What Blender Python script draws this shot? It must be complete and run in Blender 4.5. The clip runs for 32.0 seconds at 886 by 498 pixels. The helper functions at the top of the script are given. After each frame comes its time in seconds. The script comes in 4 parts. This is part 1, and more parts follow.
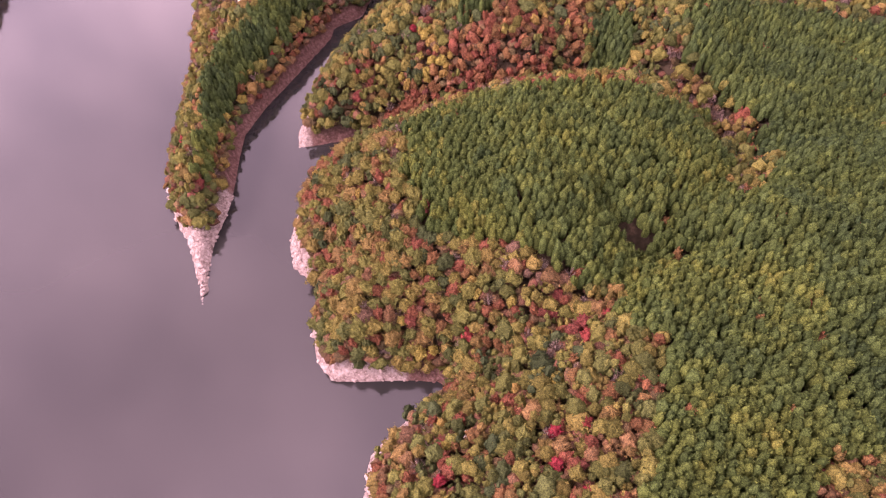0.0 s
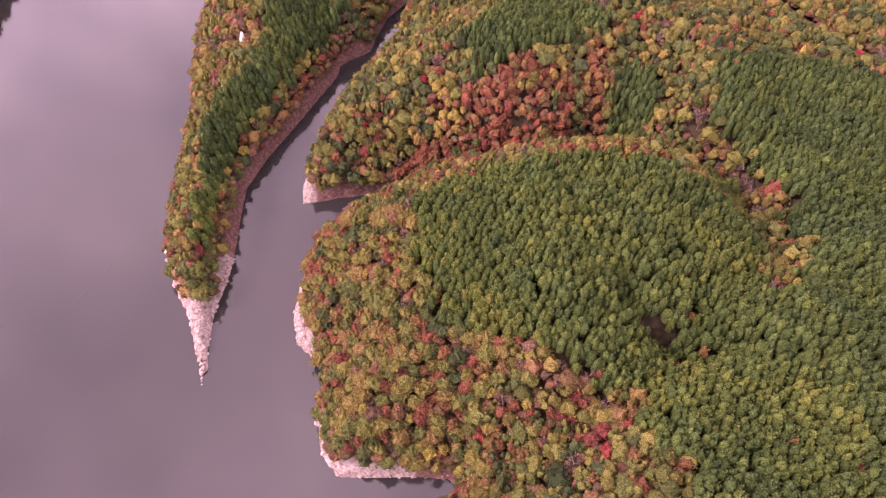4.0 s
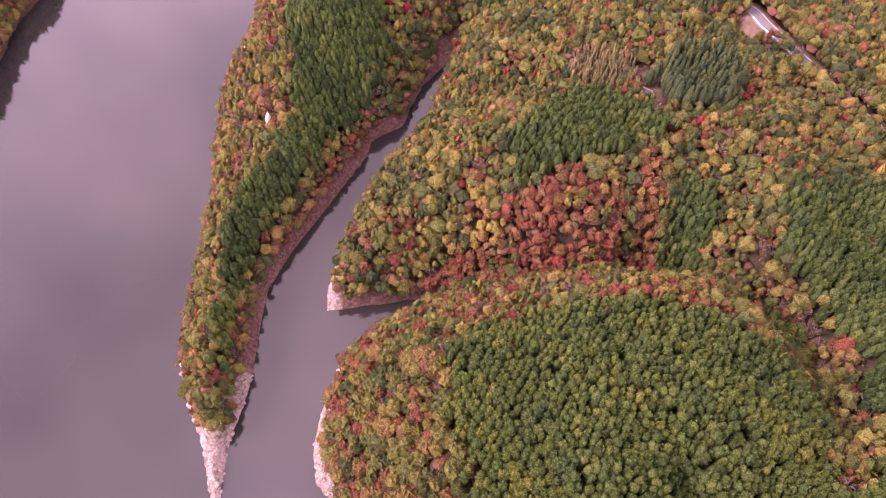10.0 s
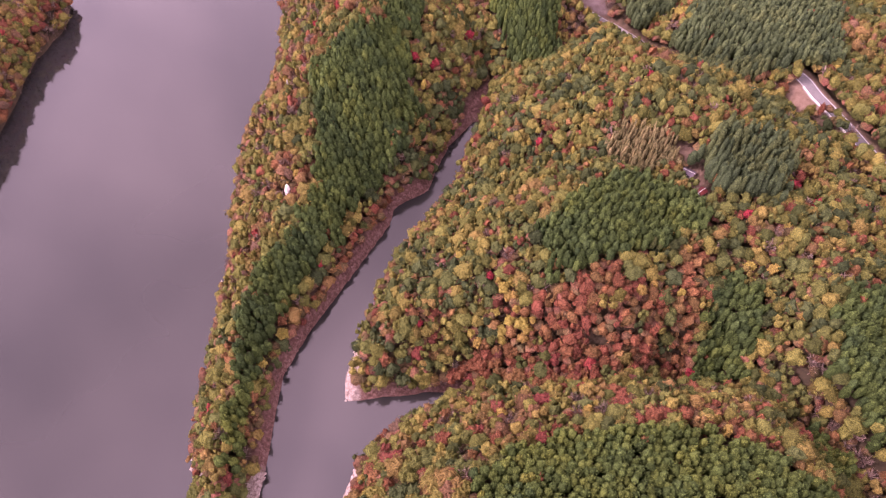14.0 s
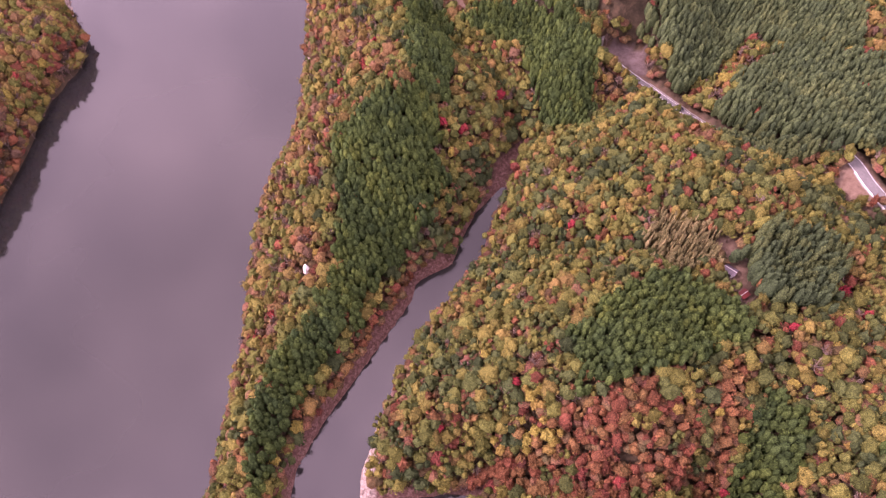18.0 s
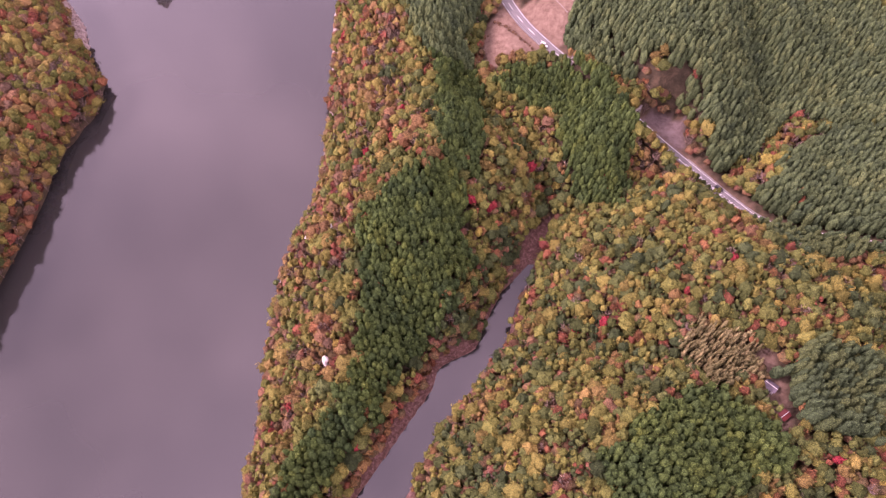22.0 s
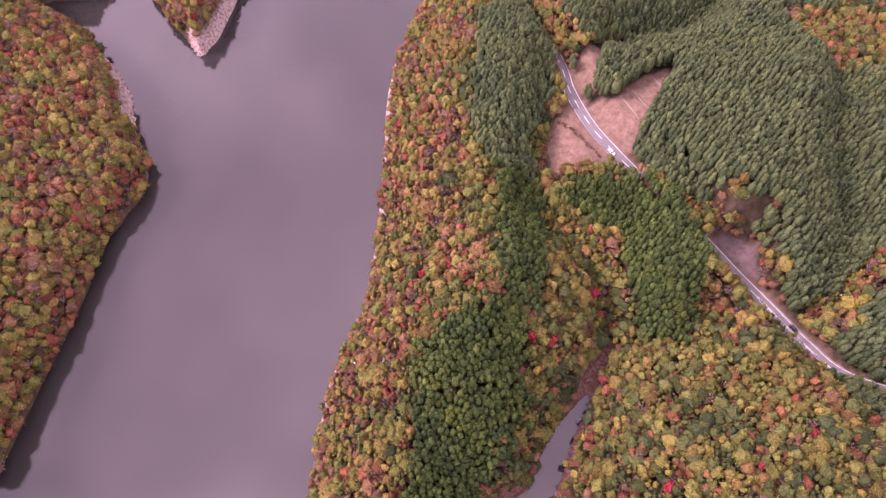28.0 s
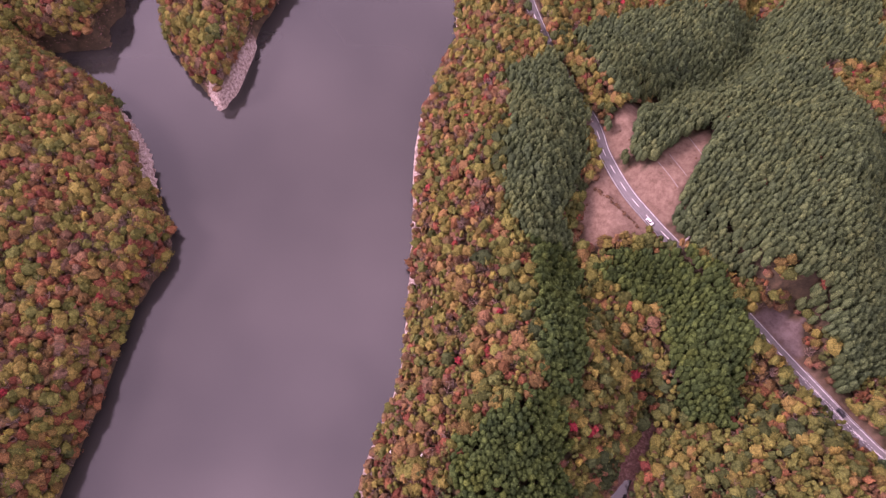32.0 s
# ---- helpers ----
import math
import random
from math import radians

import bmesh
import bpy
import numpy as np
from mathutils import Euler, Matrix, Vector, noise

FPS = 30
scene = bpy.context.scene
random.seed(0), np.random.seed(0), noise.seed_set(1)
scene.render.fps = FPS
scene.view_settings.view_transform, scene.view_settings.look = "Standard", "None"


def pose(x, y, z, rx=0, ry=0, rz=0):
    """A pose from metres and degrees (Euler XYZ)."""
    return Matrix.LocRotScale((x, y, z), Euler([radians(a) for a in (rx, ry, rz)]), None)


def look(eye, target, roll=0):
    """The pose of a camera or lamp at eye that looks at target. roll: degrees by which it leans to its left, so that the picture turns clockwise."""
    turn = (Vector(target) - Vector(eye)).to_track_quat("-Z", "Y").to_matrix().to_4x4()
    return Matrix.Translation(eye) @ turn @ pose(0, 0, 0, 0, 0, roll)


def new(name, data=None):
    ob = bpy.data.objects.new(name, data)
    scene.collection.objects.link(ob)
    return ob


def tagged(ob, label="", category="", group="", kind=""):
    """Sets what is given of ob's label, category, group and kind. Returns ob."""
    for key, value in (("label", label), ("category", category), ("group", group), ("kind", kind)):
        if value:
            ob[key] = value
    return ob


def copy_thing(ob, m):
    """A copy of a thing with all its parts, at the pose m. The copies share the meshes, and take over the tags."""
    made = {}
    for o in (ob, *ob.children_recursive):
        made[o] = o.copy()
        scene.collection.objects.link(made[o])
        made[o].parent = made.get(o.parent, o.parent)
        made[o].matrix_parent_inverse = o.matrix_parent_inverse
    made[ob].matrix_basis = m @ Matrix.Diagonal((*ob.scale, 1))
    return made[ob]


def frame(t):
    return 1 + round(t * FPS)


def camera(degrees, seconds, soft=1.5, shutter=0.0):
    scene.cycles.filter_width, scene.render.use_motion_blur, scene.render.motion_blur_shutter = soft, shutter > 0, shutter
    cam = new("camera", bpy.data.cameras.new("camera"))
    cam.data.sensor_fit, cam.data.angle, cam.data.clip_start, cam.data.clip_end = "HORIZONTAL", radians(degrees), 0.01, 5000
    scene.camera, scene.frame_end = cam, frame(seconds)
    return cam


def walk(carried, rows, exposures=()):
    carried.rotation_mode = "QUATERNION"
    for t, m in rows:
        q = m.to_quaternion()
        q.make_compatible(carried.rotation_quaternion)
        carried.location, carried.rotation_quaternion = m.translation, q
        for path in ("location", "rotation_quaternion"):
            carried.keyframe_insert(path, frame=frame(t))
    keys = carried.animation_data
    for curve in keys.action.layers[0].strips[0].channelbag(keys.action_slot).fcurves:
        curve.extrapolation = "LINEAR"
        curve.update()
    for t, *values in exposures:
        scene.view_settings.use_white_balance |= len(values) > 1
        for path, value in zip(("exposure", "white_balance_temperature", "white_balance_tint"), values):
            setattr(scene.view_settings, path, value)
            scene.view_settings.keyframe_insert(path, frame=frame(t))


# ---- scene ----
EXPO = [(0, 1.05, 7150, 72), (12, 1.1, 7000, 73), (31, 1.08, 6820, 73), (32, 0.74, 6820, 73)]
cam = camera(66.95, 32.0, 1.2)
ROWS = [
    (0.0, 0.00, 0.00, 200.00, 38.851, 0.447, -2.097),
    (1.0, -0.28, 9.11, 203.13, 38.211, 0.412, -2.221),
    (2.0, -0.61, 18.21, 206.24, 37.693, 0.352, -2.241),
    (3.0, -1.00, 27.32, 209.32, 37.255, 0.335, -1.788),
    (3.5, -1.23, 31.87, 210.86, 37.035, 0.305, -1.582),
    (5.5, -2.53, 50.12, 216.93, 36.207, 0.241, -0.553),
    (6.0, -2.97, 54.81, 218.37, 36.018, 0.252, -0.342),
    (7.0, -3.93, 64.25, 221.20, 35.656, 0.217, 0.028),
    (8.0, -4.99, 73.79, 223.96, 35.303, 0.215, 0.394),
    (9.0, -6.14, 83.44, 226.69, 34.916, 0.194, 0.853),
    (10.0, -7.38, 93.22, 229.37, 34.522, 0.150, 1.492),
    (11.0, -8.68, 103.11, 232.02, 34.241, 0.180, 2.039),
    (12.0, -10.03, 113.10, 234.67, 33.926, 0.225, 2.442),
    (13.0, -11.43, 123.16, 237.35, 33.608, 0.293, 2.926),
    (14.0, -12.89, 133.28, 240.09, 33.298, 0.380, 3.498),
    (14.5, -13.65, 138.36, 241.47, 33.134, 0.381, 3.800),
    (16.5, -17.32, 159.00, 247.27, 32.344, 0.348, 4.959),
    (17.0, -18.47, 164.21, 248.74, 32.134, 0.300, 5.211),
    (18.0, -20.90, 174.64, 251.69, 31.705, 0.228, 5.746),
    (19.0, -23.54, 185.04, 254.66, 31.312, 0.115, 6.266),
    (20.0, -26.40, 195.36, 257.67, 30.930, 0.011, 6.724),
    (21.0, -29.50, 205.58, 260.73, 30.566, -0.124, 7.269),
    (22.0, -32.84, 215.67, 263.84, 30.230, -0.239, 7.933),
    (23.0, -36.43, 225.66, 266.97, 29.986, -0.281, 8.695),
    (24.0, -40.25, 235.58, 270.11, 29.695, -0.329, 9.331),
    (25.0, -44.29, 245.44, 273.23, 29.349, -0.328, 9.943),
    (25.5, -46.39, 250.34, 274.79, 29.186, -0.299, 10.202),
    (27.5, -55.94, 269.58, 280.85, 28.476, -0.225, 11.098),
    (28.0, -58.50, 274.31, 282.33, 28.286, -0.183, 11.300),
    (29.0, -63.67, 283.73, 285.29, 27.893, -0.052, 11.435),
    (30.0, -68.88, 293.10, 288.25, 27.503, 0.071, 11.336),
    (31.0, -74.11, 302.45, 291.22, 27.147, 0.222, 11.251),
    (32.0, -79.34, 311.79, 294.18, 26.785, 0.307, 11.127),
]
walk(cam, [(t, pose(x, y, z, rx, ry, rz)) for t, x, y, z, rx, ry, rz in ROWS], EXPO)


# ---- light ----
SUN_UP, SUN_ROUND = 40.0, -95.0
world = bpy.data.worlds.new("overcast_sky")
scene.world = world
world.use_nodes = True
wn, wl = world.node_tree.nodes, world.node_tree.links
wn.clear()
w_out = wn.new("ShaderNodeOutputWorld")
w_back = wn.new("ShaderNodeBackground")
w_back.inputs["Strength"].default_value = 0.11
w_sky = wn.new("ShaderNodeTexSky")
w_sky.sky_type = "NISHITA"
w_sky.sun_disc = False
w_sky.sun_elevation = radians(SUN_UP)
w_sky.sun_rotation = radians(SUN_ROUND)
w_noise = wn.new("ShaderNodeTexNoise")
w_noise.inputs["Scale"].default_value = 2.4
w_noise.inputs["Detail"].default_value = 5.0
w_noise.inputs["Roughness"].default_value = 0.55
w_ramp = wn.new("ShaderNodeValToRGB")
w_ramp.color_ramp.elements[0].position, w_ramp.color_ramp.elements[0].color = 0.34, (4.6, 4.8, 5.2, 1)
w_ramp.color_ramp.elements[1].position, w_ramp.color_ramp.elements[1].color = 0.66, (11.6, 11.2, 11.0, 1)
w_mix = wn.new("ShaderNodeMix")
w_mix.data_type = "RGBA"
w_mix.inputs["Factor"].default_value = 0.88
wl.new(w_noise.outputs["Fac"], w_ramp.inputs["Fac"])
wl.new(w_sky.outputs["Color"], w_mix.inputs["A"])
wl.new(w_ramp.outputs["Color"], w_mix.inputs["B"])
# an overcast sky is brighter towards the horizon and thinner overhead
w_place = wn.new("ShaderNodeTexCoord")
w_split = wn.new("ShaderNodeSeparateXYZ")
w_rise = wn.new("ShaderNodeValToRGB")
for place, value in ((0.5, 1.55), (0.6, 1.34), (0.7, 1.1), (0.8, 0.84), (0.88, 0.94), (0.95, 1.34)):
    w_rise.color_ramp.elements.new(place).color = (value, value, value, 1)
w_rise.color_ramp.elements[0].position, w_rise.color_ramp.elements[0].color = 0.15, (1.5, 1.5, 1.5, 1)
w_rise.color_ramp.elements[-1].color = (1.3, 1.3, 1.3, 1)
w_both = wn.new("ShaderNodeMix")
w_both.data_type, w_both.blend_type = "RGBA", "MULTIPLY"
w_both.inputs["Factor"].default_value = 1.0
wl.new(w_place.outputs["Generated"], w_split.inputs["Vector"])
wl.new(w_split.outputs["Z"], w_rise.inputs["Fac"])
wl.new(w_mix.outputs["Result"], w_both.inputs["A"])
wl.new(w_rise.outputs["Color"], w_both.inputs["B"])
# and on the side of the hidden sun
w_side = wn.new("ShaderNodeMapRange")
for key, value in (("From Min", -0.75), ("From Max", 0.6), ("To Min", 1.32), ("To Max", 0.82)):
    w_side.inputs[key].default_value = value
w_sides = wn.new("ShaderNodeMix")
w_sides.data_type, w_sides.blend_type = "RGBA", "MULTIPLY"
w_sides.inputs["Factor"].default_value = 1.0
wl.new(w_split.outputs["X"], w_side.inputs["Value"])
wl.new(w_both.outputs["Result"], w_sides.inputs["A"])
wl.new(w_side.outputs["Result"], w_sides.inputs["B"])
wl.new(w_sides.outputs["Result"], w_back.inputs["Color"])
wl.new(w_back.outputs["Background"], w_out.inputs["Surface"])
sun = new("sun", bpy.data.lights.new("sun", "SUN"))
sun.data.energy, sun.data.angle, sun.data.color = 2.3, radians(12), (1.0, 0.95, 0.88)
sun.matrix_world = look((0, 0, 0), (-math.sin(radians(SUN_ROUND)) * math.cos(radians(SUN_UP)), -math.cos(radians(SUN_ROUND)) * math.cos(radians(SUN_UP)), -math.sin(radians(SUN_UP))))


# ---- materials ----
class Nodes:
    """A node material with the few nodes that every surface here needs."""

    def __init__(self, name, rough=0.9, spec=0.25):
        self.mat = bpy.data.materials.new(name)
        self.mat.use_nodes = True
        self.nodes, self.links = self.mat.node_tree.nodes, self.mat.node_tree.links
        self.bsdf = self.nodes["Principled BSDF"]
        self.bsdf.inputs["Roughness"].default_value = rough
        self.bsdf.inputs["Specular IOR Level"].default_value = spec

    def add(self, kind, **values):
        node = self.nodes.new(kind)
        for key, value in values.items():
            node.inputs[key.replace("_", " ")].default_value = value
        return node

    def noise(self, scale, detail=4.0, rough=0.55):
        node = self.add("ShaderNodeTexNoise", Scale=scale, Detail=detail, Roughness=rough)
        place = self.nodes.new("ShaderNodeNewGeometry")
        self.links.new(place.outputs["Position"], node.inputs["Vector"])
        return node.outputs["Fac"]

    def ramp(self, value, stops):
        node = self.nodes.new("ShaderNodeValToRGB")
        e = node.color_ramp.elements
        while len(e) < len(stops):
            e.new(0.5)
        for k, (pos, col) in zip(e, stops):
            k.position, k.color = pos, (*col, 1)
        self.links.new(value, node.inputs["Fac"])
        return node.outputs["Color"]

    def math(self, op, a, b=0.0):
        node = self.nodes.new("ShaderNodeMath")
        node.operation = op
        for s, v in zip(node.inputs, (a, b)):
            if isinstance(v, (int, float)):
                s.default_value = v
            else:
                self.links.new(v, s)
        return node.outputs[0]

    def mix(self, fac, a, b, blend="MIX"):
        node = self.nodes.new("ShaderNodeMix")
        node.data_type, node.blend_type = "RGBA", blend
        for s, v in ((node.inputs["Factor"], fac), (node.inputs["A"], a), (node.inputs["B"], b)):
            if isinstance(v, (int, float)):
                s.default_value = v
            elif isinstance(v, tuple):
                s.default_value = (*v, 1)
            else:
                self.links.new(v, s)
        return node.outputs["Result"]

    def attribute(self, name):
        node = self.nodes.new("ShaderNodeAttribute")
        node.attribute_name = name
        return node.outputs["Fac"]

    def done(self, colour, bump=None, strength=0.5, distance=0.1):
        if isinstance(colour, tuple):
            self.bsdf.inputs["Base Color"].default_value = (*colour, 1)
        else:
            self.links.new(colour, self.bsdf.inputs["Base Color"])
        if bump is not None:
            node = self.add("ShaderNodeBump", Strength=strength, Distance=distance)
            self.links.new(bump, node.inputs["Height"])
            self.links.new(node.outputs["Normal"], self.bsdf.inputs["Normal"])
        return self.mat


def foliage(name, stops):
    """Leaves: one colour for each tree out of the ramp, a shade of it for each clump, and a fine mottle."""
    m = Nodes(name, 0.85, 0.06)
    info = m.nodes.new("ShaderNodeObjectInfo")
    tint = m.math("ADD", m.attribute("tint"), m.math("MULTIPLY", m.math("SUBTRACT", info.outputs["Random"], 0.5), 0.2))
    base = m.ramp(tint, stops)
    island = m.nodes.new("ShaderNodeNewGeometry").outputs["Random Per Island"]
    clump = m.ramp(island, [(0.0, (0.58, 0.6, 0.58)), (0.5, (0.95, 0.97, 0.95)), (1.0, (1.42, 1.38, 1.32))])
    mottle = m.ramp(m.noise(2.5, 6, 0.78), [(0.41, (0.45, 0.48, 0.5)), (0.5, (1, 1, 1)), (0.59, (1.66, 1.58, 1.45))])
    colour = m.mix(1.0, m.mix(1.0, base, clump, "MULTIPLY"), mottle, "MULTIPLY")
    return m.done(colour, m.noise(2.2, 5, 0.75), 1.0, 0.6)


CEDAR = foliage("cedar_needles", [(0.0, (0.044, 0.072, 0.04)), (0.5, (0.069, 0.104, 0.047)), (1.0, (0.1, 0.128, 0.052))])
CYPRESS = foliage("cypress_foliage", [(0.0, (0.036, 0.066, 0.026)), (0.45, (0.06, 0.096, 0.028)), (0.8, (0.094, 0.124, 0.029)), (1.0, (0.14, 0.148, 0.036))])
OAK = foliage("oak_leaves", [(0.0, (0.042, 0.062, 0.028)), (0.2, (0.078, 0.096, 0.032)), (0.4, (0.122, 0.128, 0.036)), (0.6, (0.155, 0.136, 0.039)), (0.76, (0.17, 0.115, 0.043)), (0.9, (0.16, 0.088, 0.05)), (1.0, (0.125, 0.082, 0.062))])
MAPLE = foliage("maple_leaves", [(0.0, (0.17, 0.105, 0.044)), (0.3, (0.175, 0.082, 0.04)), (0.55, (0.17, 0.062, 0.038)), (0.85, (0.15, 0.05, 0.038)), (1.0, (0.165, 0.042, 0.036))])
CRIMSON = foliage("crimson_leaves", [(0.0, (0.24, 0.03, 0.04)), (0.6, (0.27, 0.045, 0.05)), (1.0, (0.24, 0.07, 0.045))])
GOLD = foliage("golden_leaves", [(0.0, (0.22, 0.19, 0.05)), (0.5, (0.26, 0.21, 0.052)), (1.0, (0.25, 0.155, 0.055))])
PALE = foliage("thin_grey_twigs", [(0.0, (0.19, 0.14, 0.12)), (0.5, (0.25, 0.18, 0.16)), (1.0, (0.22, 0.18, 0.15))])
UNDERGROWTH = foliage("undergrowth_leaves", [(0.0, (0.08, 0.07, 0.035)), (0.4, (0.125, 0.084, 0.044)), (0.7, (0.15, 0.076, 0.048)), (1.0, (0.155, 0.062, 0.048))])
BAMBOO = foliage("dry_bamboo_leaves", [(0.0, (0.16, 0.15, 0.07)), (0.5, (0.21, 0.185, 0.09)), (1.0, (0.26, 0.21, 0.11))])
m = Nodes("tree_bark", 0.95, 0.1)
BARK = m.done(m.ramp(m.noise(2.5, 5), [(0.3, (0.05, 0.035, 0.028)), (0.7, (0.14, 0.11, 0.09))]), m.noise(9, 3), 0.6, 0.05)

m = Nodes("ground_soil", 0.95, 0.1)
soil = m.ramp(m.noise(0.25, 8, 0.65), [(0.3, (0.035, 0.03, 0.02)), (0.5, (0.07, 0.054, 0.034)), (0.7, (0.13, 0.088, 0.056))])
rock = m.ramp(m.noise(0.55, 9, 0.72), [(0.34, (0.09, 0.06, 0.052)), (0.47, (0.27, 0.21, 0.185)), (0.62, (0.45, 0.39, 0.355))])
red = m.ramp(m.noise(0.7, 9, 0.7), [(0.3, (0.055, 0.03, 0.025)), (0.5, (0.15, 0.08, 0.066)), (0.7, (0.28, 0.18, 0.155))])
grass = m.ramp(m.noise(0.35, 9, 0.7), [(0.3, (0.13, 0.085, 0.06)), (0.5, (0.2, 0.135, 0.1)), (0.7, (0.28, 0.2, 0.15))])
gravel = m.ramp(m.noise(0.3, 9, 0.7), [(0.3, (0.12, 0.085, 0.075)), (0.6, (0.21, 0.165, 0.16))])
ground_colour = m.mix(m.attribute("bank"), soil, m.mix(m.attribute("redness"), rock, red))
ground_colour = m.mix(m.attribute("meadow"), ground_colour, grass)
ground_colour = m.mix(m.attribute("gravel"), ground_colour, gravel)
GROUND = m.done(ground_colour, m.noise(0.9, 10, 0.75), 1.0, 0.9)

m = Nodes("lake_water", 0.07, 0.5)
m.bsdf.inputs["IOR"].default_value = 1.66
WATER = m.done(m.ramp(m.noise(0.006, 3), [(0.3, (0.02, 0.021, 0.02)), (0.7, (0.032, 0.031, 0.03))]), m.noise(1.2, 3, 0.5), 0.04, 0.05)
m = Nodes("asphalt", 0.9, 0.2)
ASPHALT = m.done(m.ramp(m.noise(0.8, 8, 0.7), [(0.3, (0.13, 0.125, 0.125)), (0.7, (0.2, 0.19, 0.19))]), m.noise(30, 2), 0.3, 0.01)
m = Nodes("road_paint", 0.7, 0.3)
PAINT = m.done(m.ramp(m.noise(2.0, 6, 0.7), [(0.3, (0.55, 0.54, 0.52)), (0.6, (0.8, 0.79, 0.77))]))
m = Nodes("pale_stone", 0.9, 0.2)
STONE = m.done(m.ramp(m.noise(0.9, 8, 0.7), [(0.3, (0.16, 0.11, 0.095)), (0.48, (0.36, 0.29, 0.255)), (0.7, (0.56, 0.49, 0.45))]), m.noise(2.0, 8, 0.7), 0.9, 0.3)

# ---- the plan: shoreline, hills, road ----
COVE_SHORE = [(-90, -3000), (-80, -300), (-50, -60), (-30, 30), (-22, 67), (-22, 74), (-20, 81), (-13, 88), (-2, 97), (4, 101), (2, 105), (-13, 106), (-24, 106),
              (-34, 107), (-39, 113), (-42, 125), (-42, 133), (-40, 144), (-47, 150), (-52, 155), (-54, 166), (-53, 181), (-49, 198), (-37, 211), (-13, 227)]
INLET_SHORE = [(-27, 226), (-44, 223), (-56, 221), (-57, 230), (-53.5, 252), (-47, 274), (-38, 294), (-31, 306), (-20.5, 325), (-16.5, 346), (-12.5, 358), (-11, 366),
               (-14, 366), (-19, 358), (-25, 350), (-30, 335), (-33, 322), (-47, 312), (-49, 301), (-65, 268), (-75, 248), (-82, 229), (-82, 211)]
SPIT_SHORE = [(-81, 191), (-83, 176), (-84.5, 165), (-83.5, 151), (-82.6, 143), (-84.2, 143), (-87, 151), (-92, 165), (-97, 174), (-103, 185), (-107, 198), (-110, 215),
              (-112, 260), (-116, 295), (-120, 320), (-122, 350), (-117, 380), (-116, 395), (-119, 420), (-123, 445), (-128, 475), (-134, 503), (-137, 535)]
FAR_SHORE = [(-132, 575), (-127, 592), (-132, 612), (-140, 700), (-120, 900), (200, 1500), (1500, 3000), (3000, 3000), (3000, -3000)]
WEST_SHORE = [(-243, 287), (-245, 325), (-244, 352), (-246, 379), (-246, 400), (-241, 424), (-244, 440), (-250, 446), (-256, 451), (-264, 467), (-273, 482), (-287, 497),
              (-301, 507), (-313, 516), (-341, 526), (-364, 537), (-345, 543), (-325, 549), (-333, 563), (-328, 576), (-336, 592), (-340, 700), (-400, 1200),
              (-1500, 3000), (-3000, 3000), (-3000, -3000), (-900, -3000), (-330, 50), (-262, 200)]
POINT_SHORE = [(-310, 596), (-290, 558), (-274, 544), (-257, 528), (-245, 517), (-241, 535), (-241, 559), (-245, 576), (-240, 605), (-230, 700), (-180, 900), (-330, 1000), (-330, 700)]
LANDS = [np.array(a, float) for a in (COVE_SHORE + INLET_SHORE + SPIT_SHORE + FAR_SHORE, WEST_SHORE, POINT_SHORE)]


def shore_distance(p):
    """Metres from the shoreline, positive on land, for an array of points."""
    best = np.full(len(p), -1e9)
    for poly in LANDS:
        near = np.full(len(p), 1e9)
        inside = np.zeros(len(p), bool)
        for a, b in zip(poly, np.roll(poly, -1, 0)):
            ab = b - a
            s = np.clip(((p - a) @ ab) / (ab @ ab), 0, 1)
            near = np.minimum(near, np.hypot(*(p - a - s[:, None] * ab).T))
            if a[1] != b[1]:
                inside ^= ((a[1] > p[:, 1]) != (b[1] > p[:, 1])) & (p[:, 0] < a[0] + (p[:, 1] - a[1]) * ab[0] / ab[1])
        best = np.maximum(best, np.where(inside, near, -near))
    return best
HILLS = [(75, 75, 32, 5), (125, 120, 35, 15), (-10, 130, 20, -2), (30, 180, 32, 10), (72, 180, 30, 6), (110, 170, 28, 6), (140, 215, 35, 6), (75, 245, 24, 1), (0, 270, 26, 2), (35, 278, 26, 16), (70, 300, 30, -7), (115, 280, 35, 6), (90, 338, 30, 16), (45, 352, 26, 5), (10, 335, 22, -7), (-85, 290, 30, -2)]
FAR_HILLS = [(-72, 355, 28, 8), (-60, 395, 28, 16), (-90, 465, 32, 7), (-70, 510, 30, 6), (50, 455, 28, 1), (60, 505, 32, 25), (100, 495, 34, -4), (-25, 560, 34, 4), (110, 420, 30, 0), (-265, 400, 40, -13), (-320, 490, 40, -6), (-255, 550, 40, -12), (50, 94, 18, 4), (20, 470, 22, -2)]
